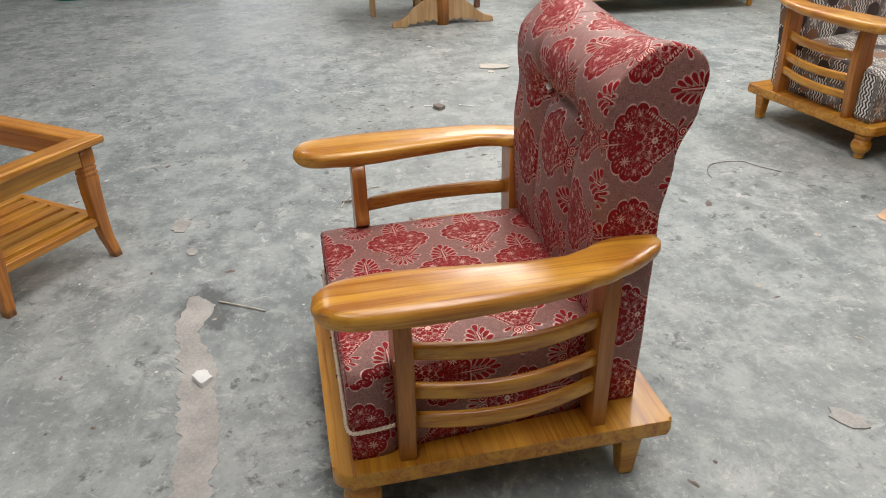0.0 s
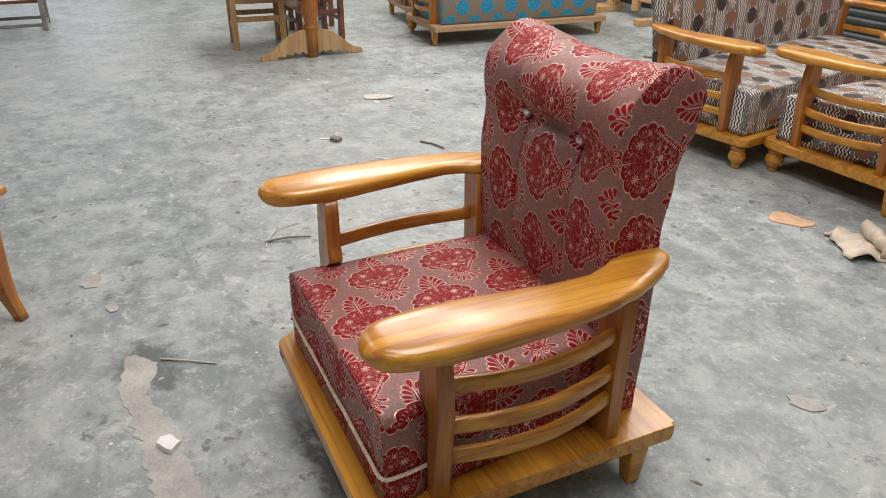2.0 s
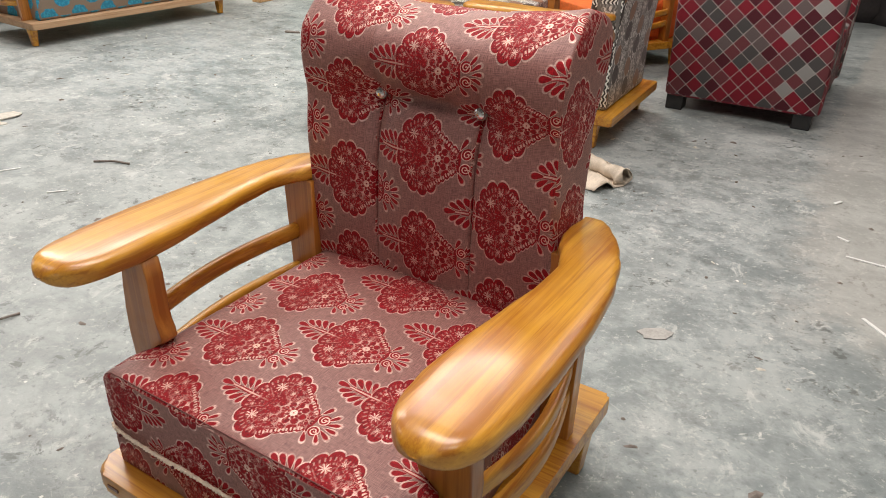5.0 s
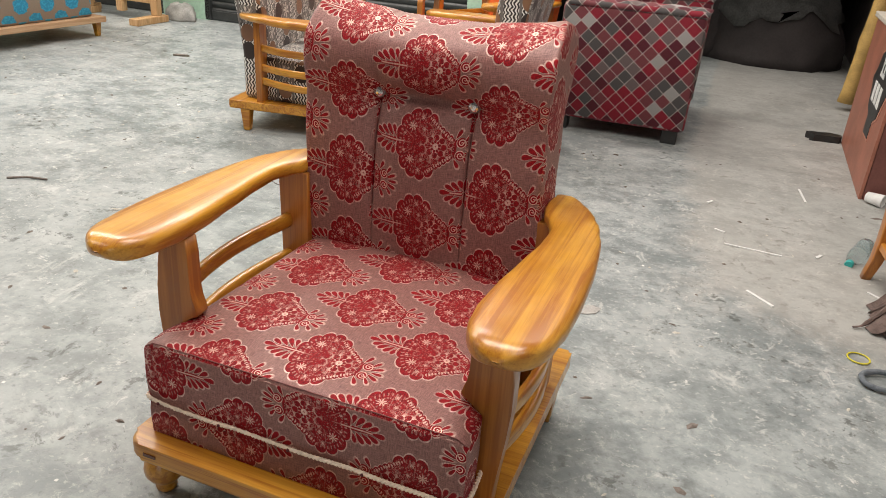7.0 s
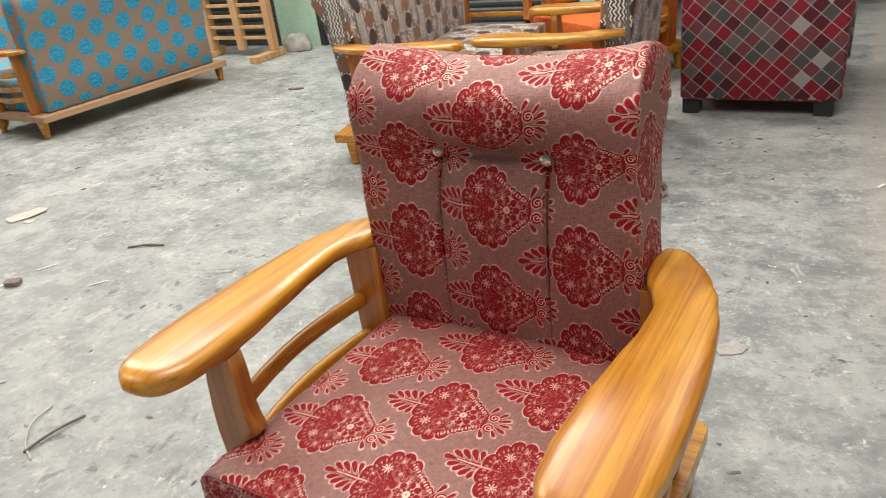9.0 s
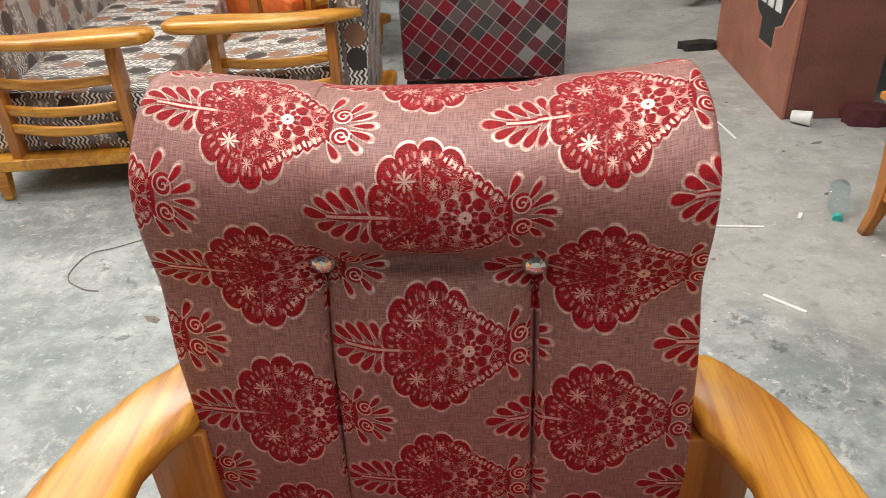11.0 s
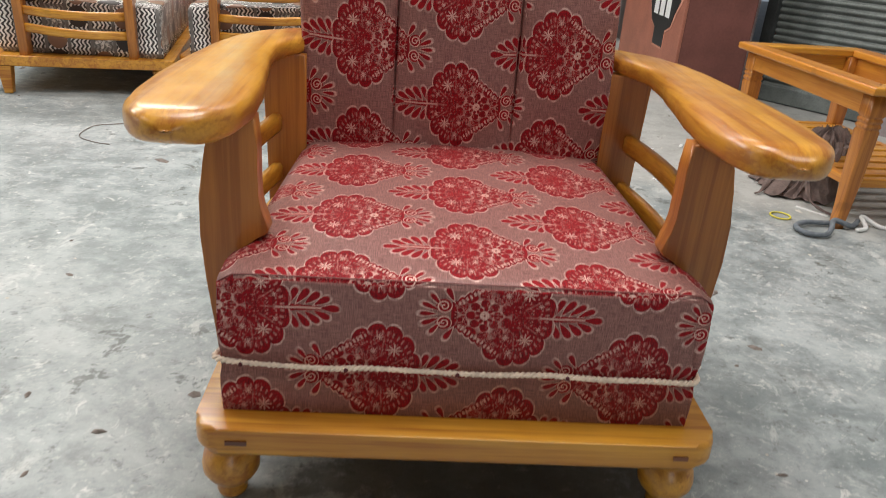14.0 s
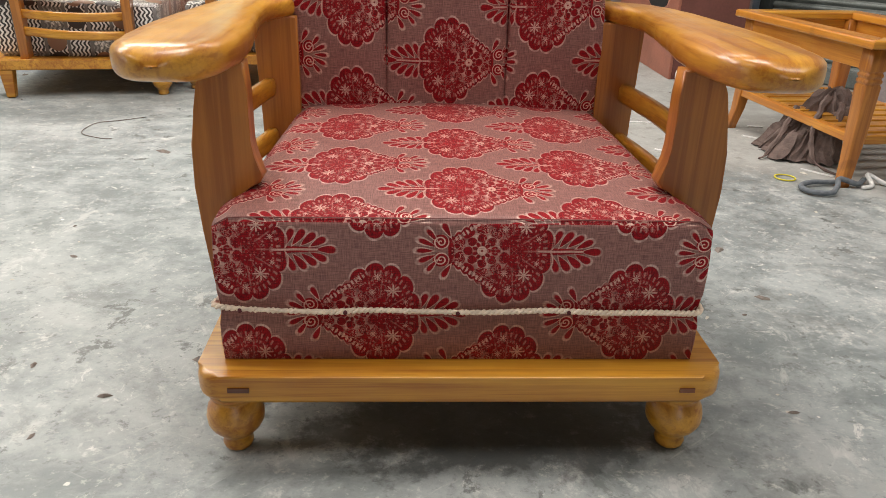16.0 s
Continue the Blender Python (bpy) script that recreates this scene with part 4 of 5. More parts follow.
def red_armchair():
    ob = thing("armchair", "honey wood armchair with crimson damask cushions standing on concrete", "armchair")
    seat_frame(ob, 0.0, True, (wood_x, wood_y, wood_z))
    seat = cloth_coords(part("seat_cushion", seat_cushion_mesh(0.343, True), damask_red, ob, "boxed crimson damask seat cushion", True, False), (0.005, 0.132, 0.0), (0.06, 0.335))
    seam = [(u * 0.338, 0.0405, 0.3805 + 0.0008 * (1 - u * u) - 0.011 * max(0, (abs(u) - 0.93) / 0.07) ** 2) for u in (k / 20 - 1 for k in range(41))]
    part("seam", tube(seam, 0.0010, 6), seam_mat, seat, "dark sewn seam", True, False)
    for x, z in ((-0.312, 0.2465), (-0.166, 0.2440), (-0.008, 0.2430), (0.150, 0.2450)):
        part("tack", lathe([(0.0016, 0.0), (0.0030, 0.001), (0.0030, 0.004), (0.0012, 0.006)], x, 0.0265, 8), maroon_mat, seat, "small dark tack through the cord").matrix_basis = pose(0, 0, z - 0.003)
    rope([(-0.30, 0.16, 0.247), (-0.342, 0.13, 0.247), (-0.3465, 0.07, 0.246), (-0.338, 0.034, 0.248), (-0.20, 0.031, 0.2425), (-0.13, 0.031, 0.2455), (0.02, 0.031, 0.2425), (0.12, 0.031, 0.2460), (0.20, 0.031, 0.2425), (0.27, 0.031, 0.2435), (0.338, 0.034, 0.242), (0.3475, 0.07, 0.243), (0.344, 0.13, 0.246)], "piping", seat, "twisted cream cord")
    for x, w in ((-0.315, 0.015), (0.325, 0.011)):
        part("dowel_end", box(x - w, x + w, -0.0125, -0.0092, 0.136, 0.143, 0), wood_red, ob, "dark dowel end in the platform edge", False)
    back = part("back_cushion", tufted_back(), damask_red, ob, "tall tufted crimson damask back cushion", True, False)
    back_cloth(back.data, len(back_columns()) - 1)
    for gx in (-0.123, 0.110):
        y = back_front(gx, 0.80, 0.32) - 0.002
        bm = bmesh.new()
        bmesh.ops.create_uvsphere(bm, u_segments=12, v_segments=6, radius=0.0125)
        for v in bm.verts:
            v.co = (gx + v.co.x, y + v.co.z * 0.6, 0.797 + v.co.y)
        part("button", bm, crystal_mat, back, "faceted crystal button", False)
        part("button_rim", lathe_y(gx, y + 0.002, 0.797), steel_mat, back)
    return ob


def lathe_y(cx, y, cz):
    rings = []
    for r, dy in ((0.0135, 0.004), (0.0145, 0.0), (0.0125, -0.003), (0.010, -0.001)):
        rings.append([(cx + r * math.cos(2 * math.pi * i / 18), y + dy, cz + r * math.sin(2 * math.pi * i / 18)) for i in range(18)])
    return loft(rings, True)


red_armchair()


def wooden_sofa(label, width, cloth, at, back_label, category="sofa", seats=1, top=0.90, mats=None):
    """The plainer seats of the hall on the same kind of frame."""
    ob = thing("sofa" if seats > 1 else "armchair", label, category, at=at)
    extra = width / 2 - 0.375
    seat_frame(ob, extra, False, mats or (wood_x, wood_y, wood_z))
    half = width / 2 - 0.032
    cloth_coords(part("seat_cushion", seat_cushion_mesh(half, False), cloth, ob, "boxed printed seat cushion", True, False), (0, 0.03, 0.385))
    w = width / 2 - 0.075
    rings = []
    for z, y0, y1, dw in ((0.163, 0.60, 0.69, 0.01), (0.18, 0.585, 0.70, 0), (0.40, 0.575, 0.705, 0), (0.60, 0.575, 0.725, -0.01), (0.75, 0.590, 0.755, -0.02), (top - 0.08, 0.612, 0.785, -0.03), (top - 0.03, 0.63, 0.788, -0.03), (top - 0.008, 0.655, 0.775, -0.022), (top, 0.69, 0.74, 0.0)):
        rings.append((z, -w + dw, w - dw, y0, y1, 0.022))
    cloth_coords(part("back_cushion", soft_box(rings), cloth, ob, back_label, True, False), (0, 0.60, 0.9))
    return ob

# ---- other seats in the hall ----
wooden_sofa("long wooden sofa with grey wave-print cushions on the concrete", 1.72, grey_cloth, pose(-1.246, 3.306, 0, 0, 0, 99), "long grey wave-print back cushion", "sofa", 3, 0.88)
wooden_sofa("wooden armchair with grey wave-print cushions pushed against the sofa", 0.74, grey_cloth, pose(-1.125, 2.95, 0, 0, 0, -87), "leaning grey wave-print back cushion", "armchair", 1, 0.95)
wooden_sofa("wooden armchair with plain orange cushions behind the grey seats", 0.80, orange_cloth, pose(-1.31, 4.07, 0, 0, 0, -35), "tall orange back cushion", "armchair", 1, 0.98)
wooden_sofa("wooden sofa with blue blossom print, its back to the aisle", 1.62, blue_cloth, pose(-5.02, 3.15, 0, 0, 0, -94), "tan back cushion with blue blossoms", "sofa", 2, 0.95, (wood_dusty, wood_y, wood_z))
wooden_sofa("wooden armchair with blue blossom print beside the sofa", 0.80, blue_cloth, pose(-5.25, 2.85, 0, 0, 0, 84), "tan back cushion with blue blossoms", "armchair", 1, 0.92, (wood_dusty, wood_y, wood_z))


def check_sofa(at):
    """A boxy fully upholstered chair with a rolled arm top on short dark feet; faces +x."""
    ob = thing("club_chair", "boxy upholstered club chair in crimson and grey checks", "armchair", at=at)
    def panel(name, x0, x1, y0, y1, z0, z1, r=0.03):
        rings = [(z0, x0 + 0.01, x1 - 0.01, y0 + 0.01, y1 - 0.01, r), (z0 + 0.012, x0, x1, y0, y1, r), (z1 - 0.05, x0 - 0.006, x1 + 0.01, y0, y1, r), (z1 - 0.02, x0, x1 + 0.006, y0 + 0.006, y1 - 0.006, r), (z1, x0 + 0.03, x1 - 0.03, y0 + 0.03, y1 - 0.03, r)]
        return cloth_coords(part(name, soft_box(rings), check_cloth, ob, "", True, False))
    panel("arm_panel", -0.385, 0.385, 0.0, 0.15, 0.08, 0.74)
    panel("arm_panel", -0.385, 0.385, 0.85, 1.0, 0.08, 0.74)
    panel("back_panel", -0.40, -0.20, 0.155, 0.845, 0.08, 0.90)
    panel("seat_box", -0.195, 0.37, 0.155, 0.845, 0.08, 0.42)
    for y in (0.075, 0.925):
        pts = []
        for i in range(45):
            f = i / 44
            pts.append((-0.36 + 0.76 * f, y, 0.722 + 0.008 * abs(math.sin(f * math.pi * 6))))
        bm = tube(pts, lambda f: 0.078 + 0.006 * abs(math.sin(f * math.pi * 6)), 14)
        for v in bm.verts:
            v.co.z = 0.722 + (v.co.z - 0.722) * 0.42
        cloth_coords(part("arm_roll", bm, check_cloth, ob, "scalloped padded arm top", True, False))
    for x in (-0.33, 0.31):
        for y in (0.07, 0.93):
            part("foot", box(x - 0.045, x + 0.045, y - 0.045, y + 0.045, 0, 0.08, 0.006), black_mat, ob, "short black block foot")
    return ob


check_sofa(pose(0.02, 3.44, 0, 0, 0, 2))


# ---- low tables ----
def low_table(label, at):
    """Open-topped low table, 0.53 by 0.84 m: moulded top frame, grooved sabre legs and a slatted shelf."""
    ob = thing("coffee_table", label, "table", at=at)
    W, L, H = 0.26, 0.41, 0.46
    for s in (-1, 1):
        part("top_rail", prism([(s * W, -L), (s * W, L), (s * (W - 0.075), L - 0.075), (s * (W - 0.075), -L + 0.075)], H - 0.028, H, "z", 0.007, 3), wood_table, ob)
        part("top_rail", prism([(-W, s * L), (W, s * L), (W - 0.075, s * (L - 0.075)), (-W + 0.075, s * (L - 0.075))], H - 0.028, H, "z", 0.007, 3), wood_x, ob)
        part("apron", box(s * (W - 0.045) - 0.011, s * (W - 0.045) + 0.011, -L + 0.06, L - 0.06, H - 0.095, H - 0.026, 0.003), wood_table, ob)
        part("apron", box(-W + 0.06, W - 0.06, s * (L - 0.045) - 0.011, s * (L - 0.045) + 0.011, H - 0.095, H - 0.026, 0.003), wood_x, ob)
        part("shelf_rail", box(s * (W - 0.055) - 0.014, s * (W - 0.055) + 0.014, -L + 0.06, L - 0.06, 0.135, 0.165, 0.004), wood_table, ob)
        part("shelf_rail", box(-W + 0.06, W - 0.06, s * (L - 0.055) - 0.014, s * (L - 0.055) + 0.014, 0.135, 0.165, 0.004), wood_x, ob)
        for t in (-1, 1):
            rings = []
            for z, w, kick in ((0.0, 0.017, 0.026), (0.03, 0.018, 0.020), (0.08, 0.020, 0.008), (0.16, 0.024, 0.0), (0.26, 0.027, -0.002), (0.318, 0.0285, 0), (0.321, 0.0255, 0), (0.326, 0.0255, 0), (0.329, 0.0285, 0), (0.336, 0.0285, 0), (0.339, 0.0255, 0), (0.344, 0.0255, 0), (0.347, 0.0285, 0), (0.354, 0.0285, 0), (0.357, 0.0255, 0), (0.362, 0.0255, 0), (0.365, 0.029, 0), (0.433, 0.029, 0)):
                cx, cy = s * (W - 0.058 + kick * 0.7), t * (L - 0.058 + kick * 0.7)
                rings.append([(cx + w * a, cy + w * b, z) for a, b in ((0.8, 1), (-0.8, 1), (-1, 0.8), (-1, -0.8), (-0.8, -1), (0.8, -1), (1, -0.8), (1, 0.8))])
            part("leg", loft(rings), wood_z, ob, "grooved leg with a sabre-curved foot")
    for i in range(9):
        y = -L + 0.115 + i * (2 * L - 0.23) / 8
        part("shelf_slat", box(-W + 0.065, W - 0.065, y - 0.026, y + 0.026, 0.150, 0.166, 0.003), wood_x, ob)
    return ob


low_table("honey wood low table with an open top and slatted shelf", pose(1.494, 1.718, 0, 0, 0, 5.6))
low_table("honey wood low table with an open top on bare concrete", pose(-1.137, -1.120, 0, 0, 0, -39))


# ---- carved table pedestal and chairs across the aisle ----
def pedestal_table(at):
    """A dining table on a turned post with an arched, fretted foot."""
    ob = thing("pedestal_table", "pale carved pedestal table with an arched fretted foot", "table", at=at)
    top = [(-0.41, 0.0), (-0.41, 0.028), (-0.395, 0.045), (-0.36, 0.042), (-0.33, 0.055), (-0.29, 0.085), (-0.23, 0.14), (-0.16, 0.185), (-0.08, 0.208), (0.0, 0.212)]
    low = [(0.0, 0.05), (-0.03, 0.05), (-0.045, 0.02), (-0.09, 0.055), (-0.10, 0.025), (-0.15, 0.055), (-0.16, 0.02), (-0.21, 0.045), (-0.22, 0.015), (-0.27, 0.032), (-0.29, 0.0)]
    outline = top + [(-x, z) for x, z in top[-2::-1]] + [(-x, z) for x, z in low[:0:-1]] + low
    part("carved_foot", prism(outline, -0.02, 0.02, "y", 0.004), wood_pale, ob, "arched fretted foot")
    part("post", lathe([(0.05, 0.0), (0.05, 0.20), (0.062, 0.215), (0.062, 0.235), (0.045, 0.25), (0.06, 0.32), (0.066, 0.38), (0.05, 0.48), (0.045, 0.60), (0.07, 0.70), (0.07, 0.715)], 0, 0.0, 16), wood_z, ob, "turned post")
    part("stretcher", box(-0.03, 0.03, 0.02, 0.85, 0.30, 0.40, 0.006), wood_z, ob)
    part("tabletop", prism(rounded_plan(-0.45, 0.45, -0.15, 1.0, 0.06, 0.06), 0.716, 0.745, "z", 0.008), wood_x, ob)
    return ob


pedestal_table(pose(-4.42, 1.27, 0, 0, 0, 91))


def plain_chair(label, at, mat):
    """A plain square-legged dining chair with slatted back and stretchers."""
    ob = thing("dining_chair", label, "chair", "dining chairs round the pedestal table", at=at)
    for x in (-0.19, 0.19):
        part("front_leg", box(x - 0.022, x + 0.022, -0.20, -0.156, 0, 0.43, 0.004), mat, ob)
        part("back_leg", box(x - 0.022, x + 0.022, 0.156, 0.20, 0, 0.95, 0.004), mat, ob)
        part("stretcher", box(x - 0.012, x + 0.012, -0.154, 0.154, 0.16, 0.195, 0.003), mat, ob)
    for y in (-0.178, 0.178):
        part("stretcher", box(-0.166, 0.166, y - 0.012, y + 0.012, 0.22, 0.26, 0.003), mat, ob)
        part("apron", box(-0.166, 0.166, y - 0.012, y + 0.012, 0.36, 0.43, 0.003), mat, ob)
    part("seat", prism(rounded_plan(-0.22, 0.22, -0.22, 0.154, 0.03, 0.01), 0.431, 0.455, "z", 0.006), mat, ob)
    for z in (0.60, 0.74, 0.88):
        part("back_slat", box(-0.166, 0.166, 0.166, 0.19, z - 0.03, z + 0.03, 0.005), mat, ob)
    return ob


plain_chair("pale raw wood dining chair beside the pedestal table", pose(-5.02, 0.98, 0, 0, 0, 84), wood_pale)
plain_chair("dark red-brown dining chair tucked in by the table", pose(-5.12, 1.48, 0, 0, 0, 97), wood_red)
plain_chair("red-brown dining chair in the second row", pose(-5.75, 1.60, 0, 0, 0, 90), wood_red)


# ---- far corner: workbench, fans and cooler ----
def workbench(at):
    ob = thing("workbench", "worn steel-legged workbench by the wall", "table", at=at)
    for x in (-0.30, 0.30):
        for y in (-0.22, 0.22):
            part("leg", box(x - 0.02, x + 0.02, y - 0.02, y + 0.02, 0, 0.72, 0.003), steel_mat, ob)
        part("floor_rail", box(x - 0.012, x + 0.012, -0.198, 0.198, 0.02, 0.05, 0.003), steel_mat, ob)
    for y in (-0.22, 0.22):
        part("floor_rail", box(-0.278, 0.278, y - 0.012, y + 0.012, 0.04, 0.07, 0.003), steel_mat, ob)
    part("shelf", box(-0.30, 0.30, -0.20, 0.198, 0.24, 0.27, 0.004), wood_red, ob)
    part("top", box(-0.36, 0.36, -0.27, 0.27, 0.721, 0.76, 0.006), wood_red, ob)
    return ob


workbench(pose(-6.62, -0.92, 0, 0, 0, 88))


def pedestal_fan(at):
    ob = thing("pedestal_fan", "teal pedestal fan with a round base", "fan", at=at)
    part("base", lathe([(0.19, 0.0), (0.20, 0.01), (0.19, 0.03), (0.12, 0.05), (0.05, 0.07), (0.045, 0.12)], 0, 0, 24), teal_mat, ob)
    part("pole", lathe([(0.035, 0.121), (0.03, 0.7), (0.022, 0.71), (0.02, 1.15)], 0, 0, 14), teal_mat, ob)
    part("motor", lathe([(0.03, 1.151), (0.08, 1.17), (0.09, 1.24), (0.07, 1.32), (0.02, 1.34)], 0, 0, 16), teal_mat, ob)
    cage = bmesh.new()
    for r in (0.08, 0.14, 0.20):
        tube([(r * math.cos(k * math.pi / 12), -0.12, 1.25 + r * math.sin(k * math.pi / 12)) for k in range(25)], 0.004, 5, cage)
    part("guard", cage, teal_mat, ob, "round wire guard", True, False)
    return ob


pedestal_fan(pose(-6.72, -1.92, 0, 0, 0, 90))


def air_cooler(at):
    ob = thing("air_cooler", "white plastic air cooler with dark louvres", "cooler", at=at)
    part("base", box(-0.24, 0.24, -0.22, 0.22, 0.0, 0.05, 0.02, 3), white_mat, ob)
    part("body", box(-0.20, 0.20, -0.19, 0.19, 0.051, 0.75, 0.02, 3), white_mat, ob)
    part("louvre_panel", box(-0.16, 0.16, -0.205, -0.192, 0.24, 0.68, 0.004), black_mat, ob)
    for k in range(7):
        part("louvre", box(-0.16, 0.16, -0.222, -0.207, 0.26 + k * 0.06, 0.285 + k * 0.06, 0.004), white_mat, ob)
    return ob


air_cooler(pose(-6.66, -1.42, 0, 0, 0, 90))


# ---- raw bed frames against the green wall ----
def bed_frame(label, at):
    """A slatted headboard frame of raw timber standing upright on a foot beam."""
    ob = thing("bed_frame", label, "bed frame", "raw bed frames", at=at)
    part("foot_beam", box(-0.05, 0.05, -0.30, 0.10, 0, 0.06, 0.006), wood_pale, ob)
    part("foot_beam", box(-0.85, -0.75, -0.30, 0.10, 0, 0.06, 0.006), wood_pale, ob)
    for x in (0.0, -0.40, -0.80):
        part("upright", box(x - 0.035, x + 0.035, -0.035, 0.035, 0.062, 1.25, 0.005), wood_pale, ob)
    for x0 in (-0.764, -0.364):
        for k in range(11):
            z = 0.16 + k * 0.10
            part("slat", box(x0, x0 + 0.328, -0.012, 0.012, z, z + 0.03, 0.003), wood_pale, ob)
    return ob


frame_bed = bed_frame("raw pale timber bed frame leaning upright by the wall", pose(-4.42, 4.72, 0, 0, 0, 0))
bed_frame("raw pale timber bed frame behind another one", pose(-5.35, 4.86, 0, 0, 0, 3))


# ---- shop counter with a poster ----
def shop_counter():
    ob = thing("shop_counter", "brick-red laminate counter with a dark poster on its side", "counter", at=pose(1.31, 3.06, 0))
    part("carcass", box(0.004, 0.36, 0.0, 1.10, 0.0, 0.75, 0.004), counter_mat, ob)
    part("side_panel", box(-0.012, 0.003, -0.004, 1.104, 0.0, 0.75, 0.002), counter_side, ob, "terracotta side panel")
    part("worktop", box(-0.03, 0.38, -0.02, 1.12, 0.751, 0.78, 0.005), pale_mat, ob, "pale scuffed worktop")
    outline = [(0.25, 0.24), (0.25, 0.33), (0.17, 0.36), (0.13, 0.43), (0.07, 0.50), (0.13, 0.56), (0.16, 0.63), (0.23, 0.655), (0.25, 0.735), (0.41, 0.735), (0.43, 0.655), (0.51, 0.63), (0.54, 0.56), (0.60, 0.50), (0.54, 0.43), (0.50, 0.36), (0.42, 0.33), (0.42, 0.24)]
    part("poster_border", prism([(0.335 + (y - 0.335) * 1.10, min(0.745, 0.49 + (z - 0.49) * 1.05)) for y, z in outline], -0.0150, -0.0124, "x", 0), plain("faded_terracotta_edging", (0.50, 0.24, 0.17), 0.6, 0.2, 20), ob, "pale terracotta zigzag edging", False)
    poster = part("poster", prism(outline, -0.0180, -0.0152, "x", 0), black_mat, ob, "black zigzag-edged poster with pale shapes", False)
    for y0, y1, z0, z1 in ((0.20, 0.27, 0.40, 0.50), (0.30, 0.37, 0.40, 0.50), (0.40, 0.47, 0.40, 0.50), (0.27, 0.40, 0.535, 0.555), (0.295, 0.315, 0.555, 0.68), (0.365, 0.385, 0.555, 0.68), (0.285, 0.395, 0.68, 0.70), (0.325, 0.350, 0.60, 0.645)):
        part("pale_bar", box(-0.0205, -0.0182, y0, y1, z0, z1, 0), white_mat, poster, "", False)
    return ob


shop_counter()
carton = thing("carton", "flat white and pale blue carton lying on the counter", "box", at=pose(1.50, 3.22, 0.781, 0, 0, 4))
part("box_body", box(-0.16, 0.16, -0.16, 0.16, 0, 0.11, 0.004), white_mat, carton)
part("lid", box(-0.165, 0.165, -0.165, 0.165, 0.111, 0.135, 0.004), plain("pale_blue_card", (0.45, 0.62, 0.72), 0.6, 0.1), carton)


# ---- store opening: covered goods, leaning bamboo ----
def heap(name, label, category, cx, cy, rx, ry, h, mat, seed, first=0):
    """Goods under a rumpled sheet."""
    rnd = random.Random(seed)
    bm = bmesh.new()
    n, m = 40, 12
    rings = []
    for j in range(first, m + 1):
        f = j / m
        ring = []
        for i in range(n):
            a = 2 * math.pi * i / n
            f = min(1.0, j / m + (0.20 * noise.noise((math.cos(a) * 3, math.sin(a) * 3, 11)) if first and j == first else 0))
            rr = math.cos(f * math.pi / 2 * 0.97) ** 0.55
            d = 1 + 0.16 * noise.noise((math.cos(a) * 2 + seed, math.sin(a) * 2, f * 3)) + 0.09 * noise.noise((math.cos(a) * 7, math.sin(a) * 7, f * 9 + seed))
            ring.append((cx + rx * rr * d * math.cos(a), cy + ry * rr * d * math.sin(a), h * math.sin(f * math.pi / 2) * (1 + 0.12 * noise.noise((a * 2, seed, f * 2)))))
        rings.append(ring)
    return tagged(part(name, loft(rings), mat, None, "", True, False), label, category)


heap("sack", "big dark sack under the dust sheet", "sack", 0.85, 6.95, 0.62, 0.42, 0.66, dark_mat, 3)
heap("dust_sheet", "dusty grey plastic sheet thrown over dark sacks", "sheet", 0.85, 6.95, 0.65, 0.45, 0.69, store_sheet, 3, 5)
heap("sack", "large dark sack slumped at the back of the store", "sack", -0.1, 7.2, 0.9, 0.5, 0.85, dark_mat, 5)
heap("sack", "mottled green-white sack slumped by the green wall", "sack", -4.36, 4.98, 0.16, 0.11, 0.15, sheet_mat, 8)
for i, (x0, x1, y) in enumerate(((1.40, 1.44, 5.15), (1.47, 1.53, 5.25))):
    tagged(part("bamboo_pole", tube([(x0 - 0.02 + (x1 - x0) * f + 0.10 * f, y + 0.10 * f, 0.055 + 2.1 * f) for f in [k / 24 for k in range(25)]], lambda f: 0.052 + (0.007 if int(f * 24 + 0.5) % 5 == 0 else 0), 12), bamboo_mat, None, "", True, False), "thick ochre bamboo pole leaning on the wall", "pole", "bamboo poles")


# ---- bottle, rag, strap and litter ----
def bottle(at):
    ob = thing("water_bottle", "small clear water bottle with a teal cap lying on concrete", "bottle", at=at)
    part("body", lathe([(0.02, 0.0), (0.032, 0.004), (0.034, 0.03), (0.031, 0.04), (0.034, 0.05), (0.031, 0.062), (0.034, 0.075), (0.034, 0.12), (0.028, 0.145), (0.014, 0.165), (0.013, 0.18)], 0, 0, 20), bottle_mat, ob, "ribbed clear plastic body", True, False)
    part("cap", lathe([(0.015, 0.181), (0.016, 0.185), (0.016, 0.20), (0.013, 0.202)], 0, 0, 16), teal_mat, ob, "teal screw cap")
    return ob


bottle(pose(1.26, 2.33, 0.035, 98, 0, -22))


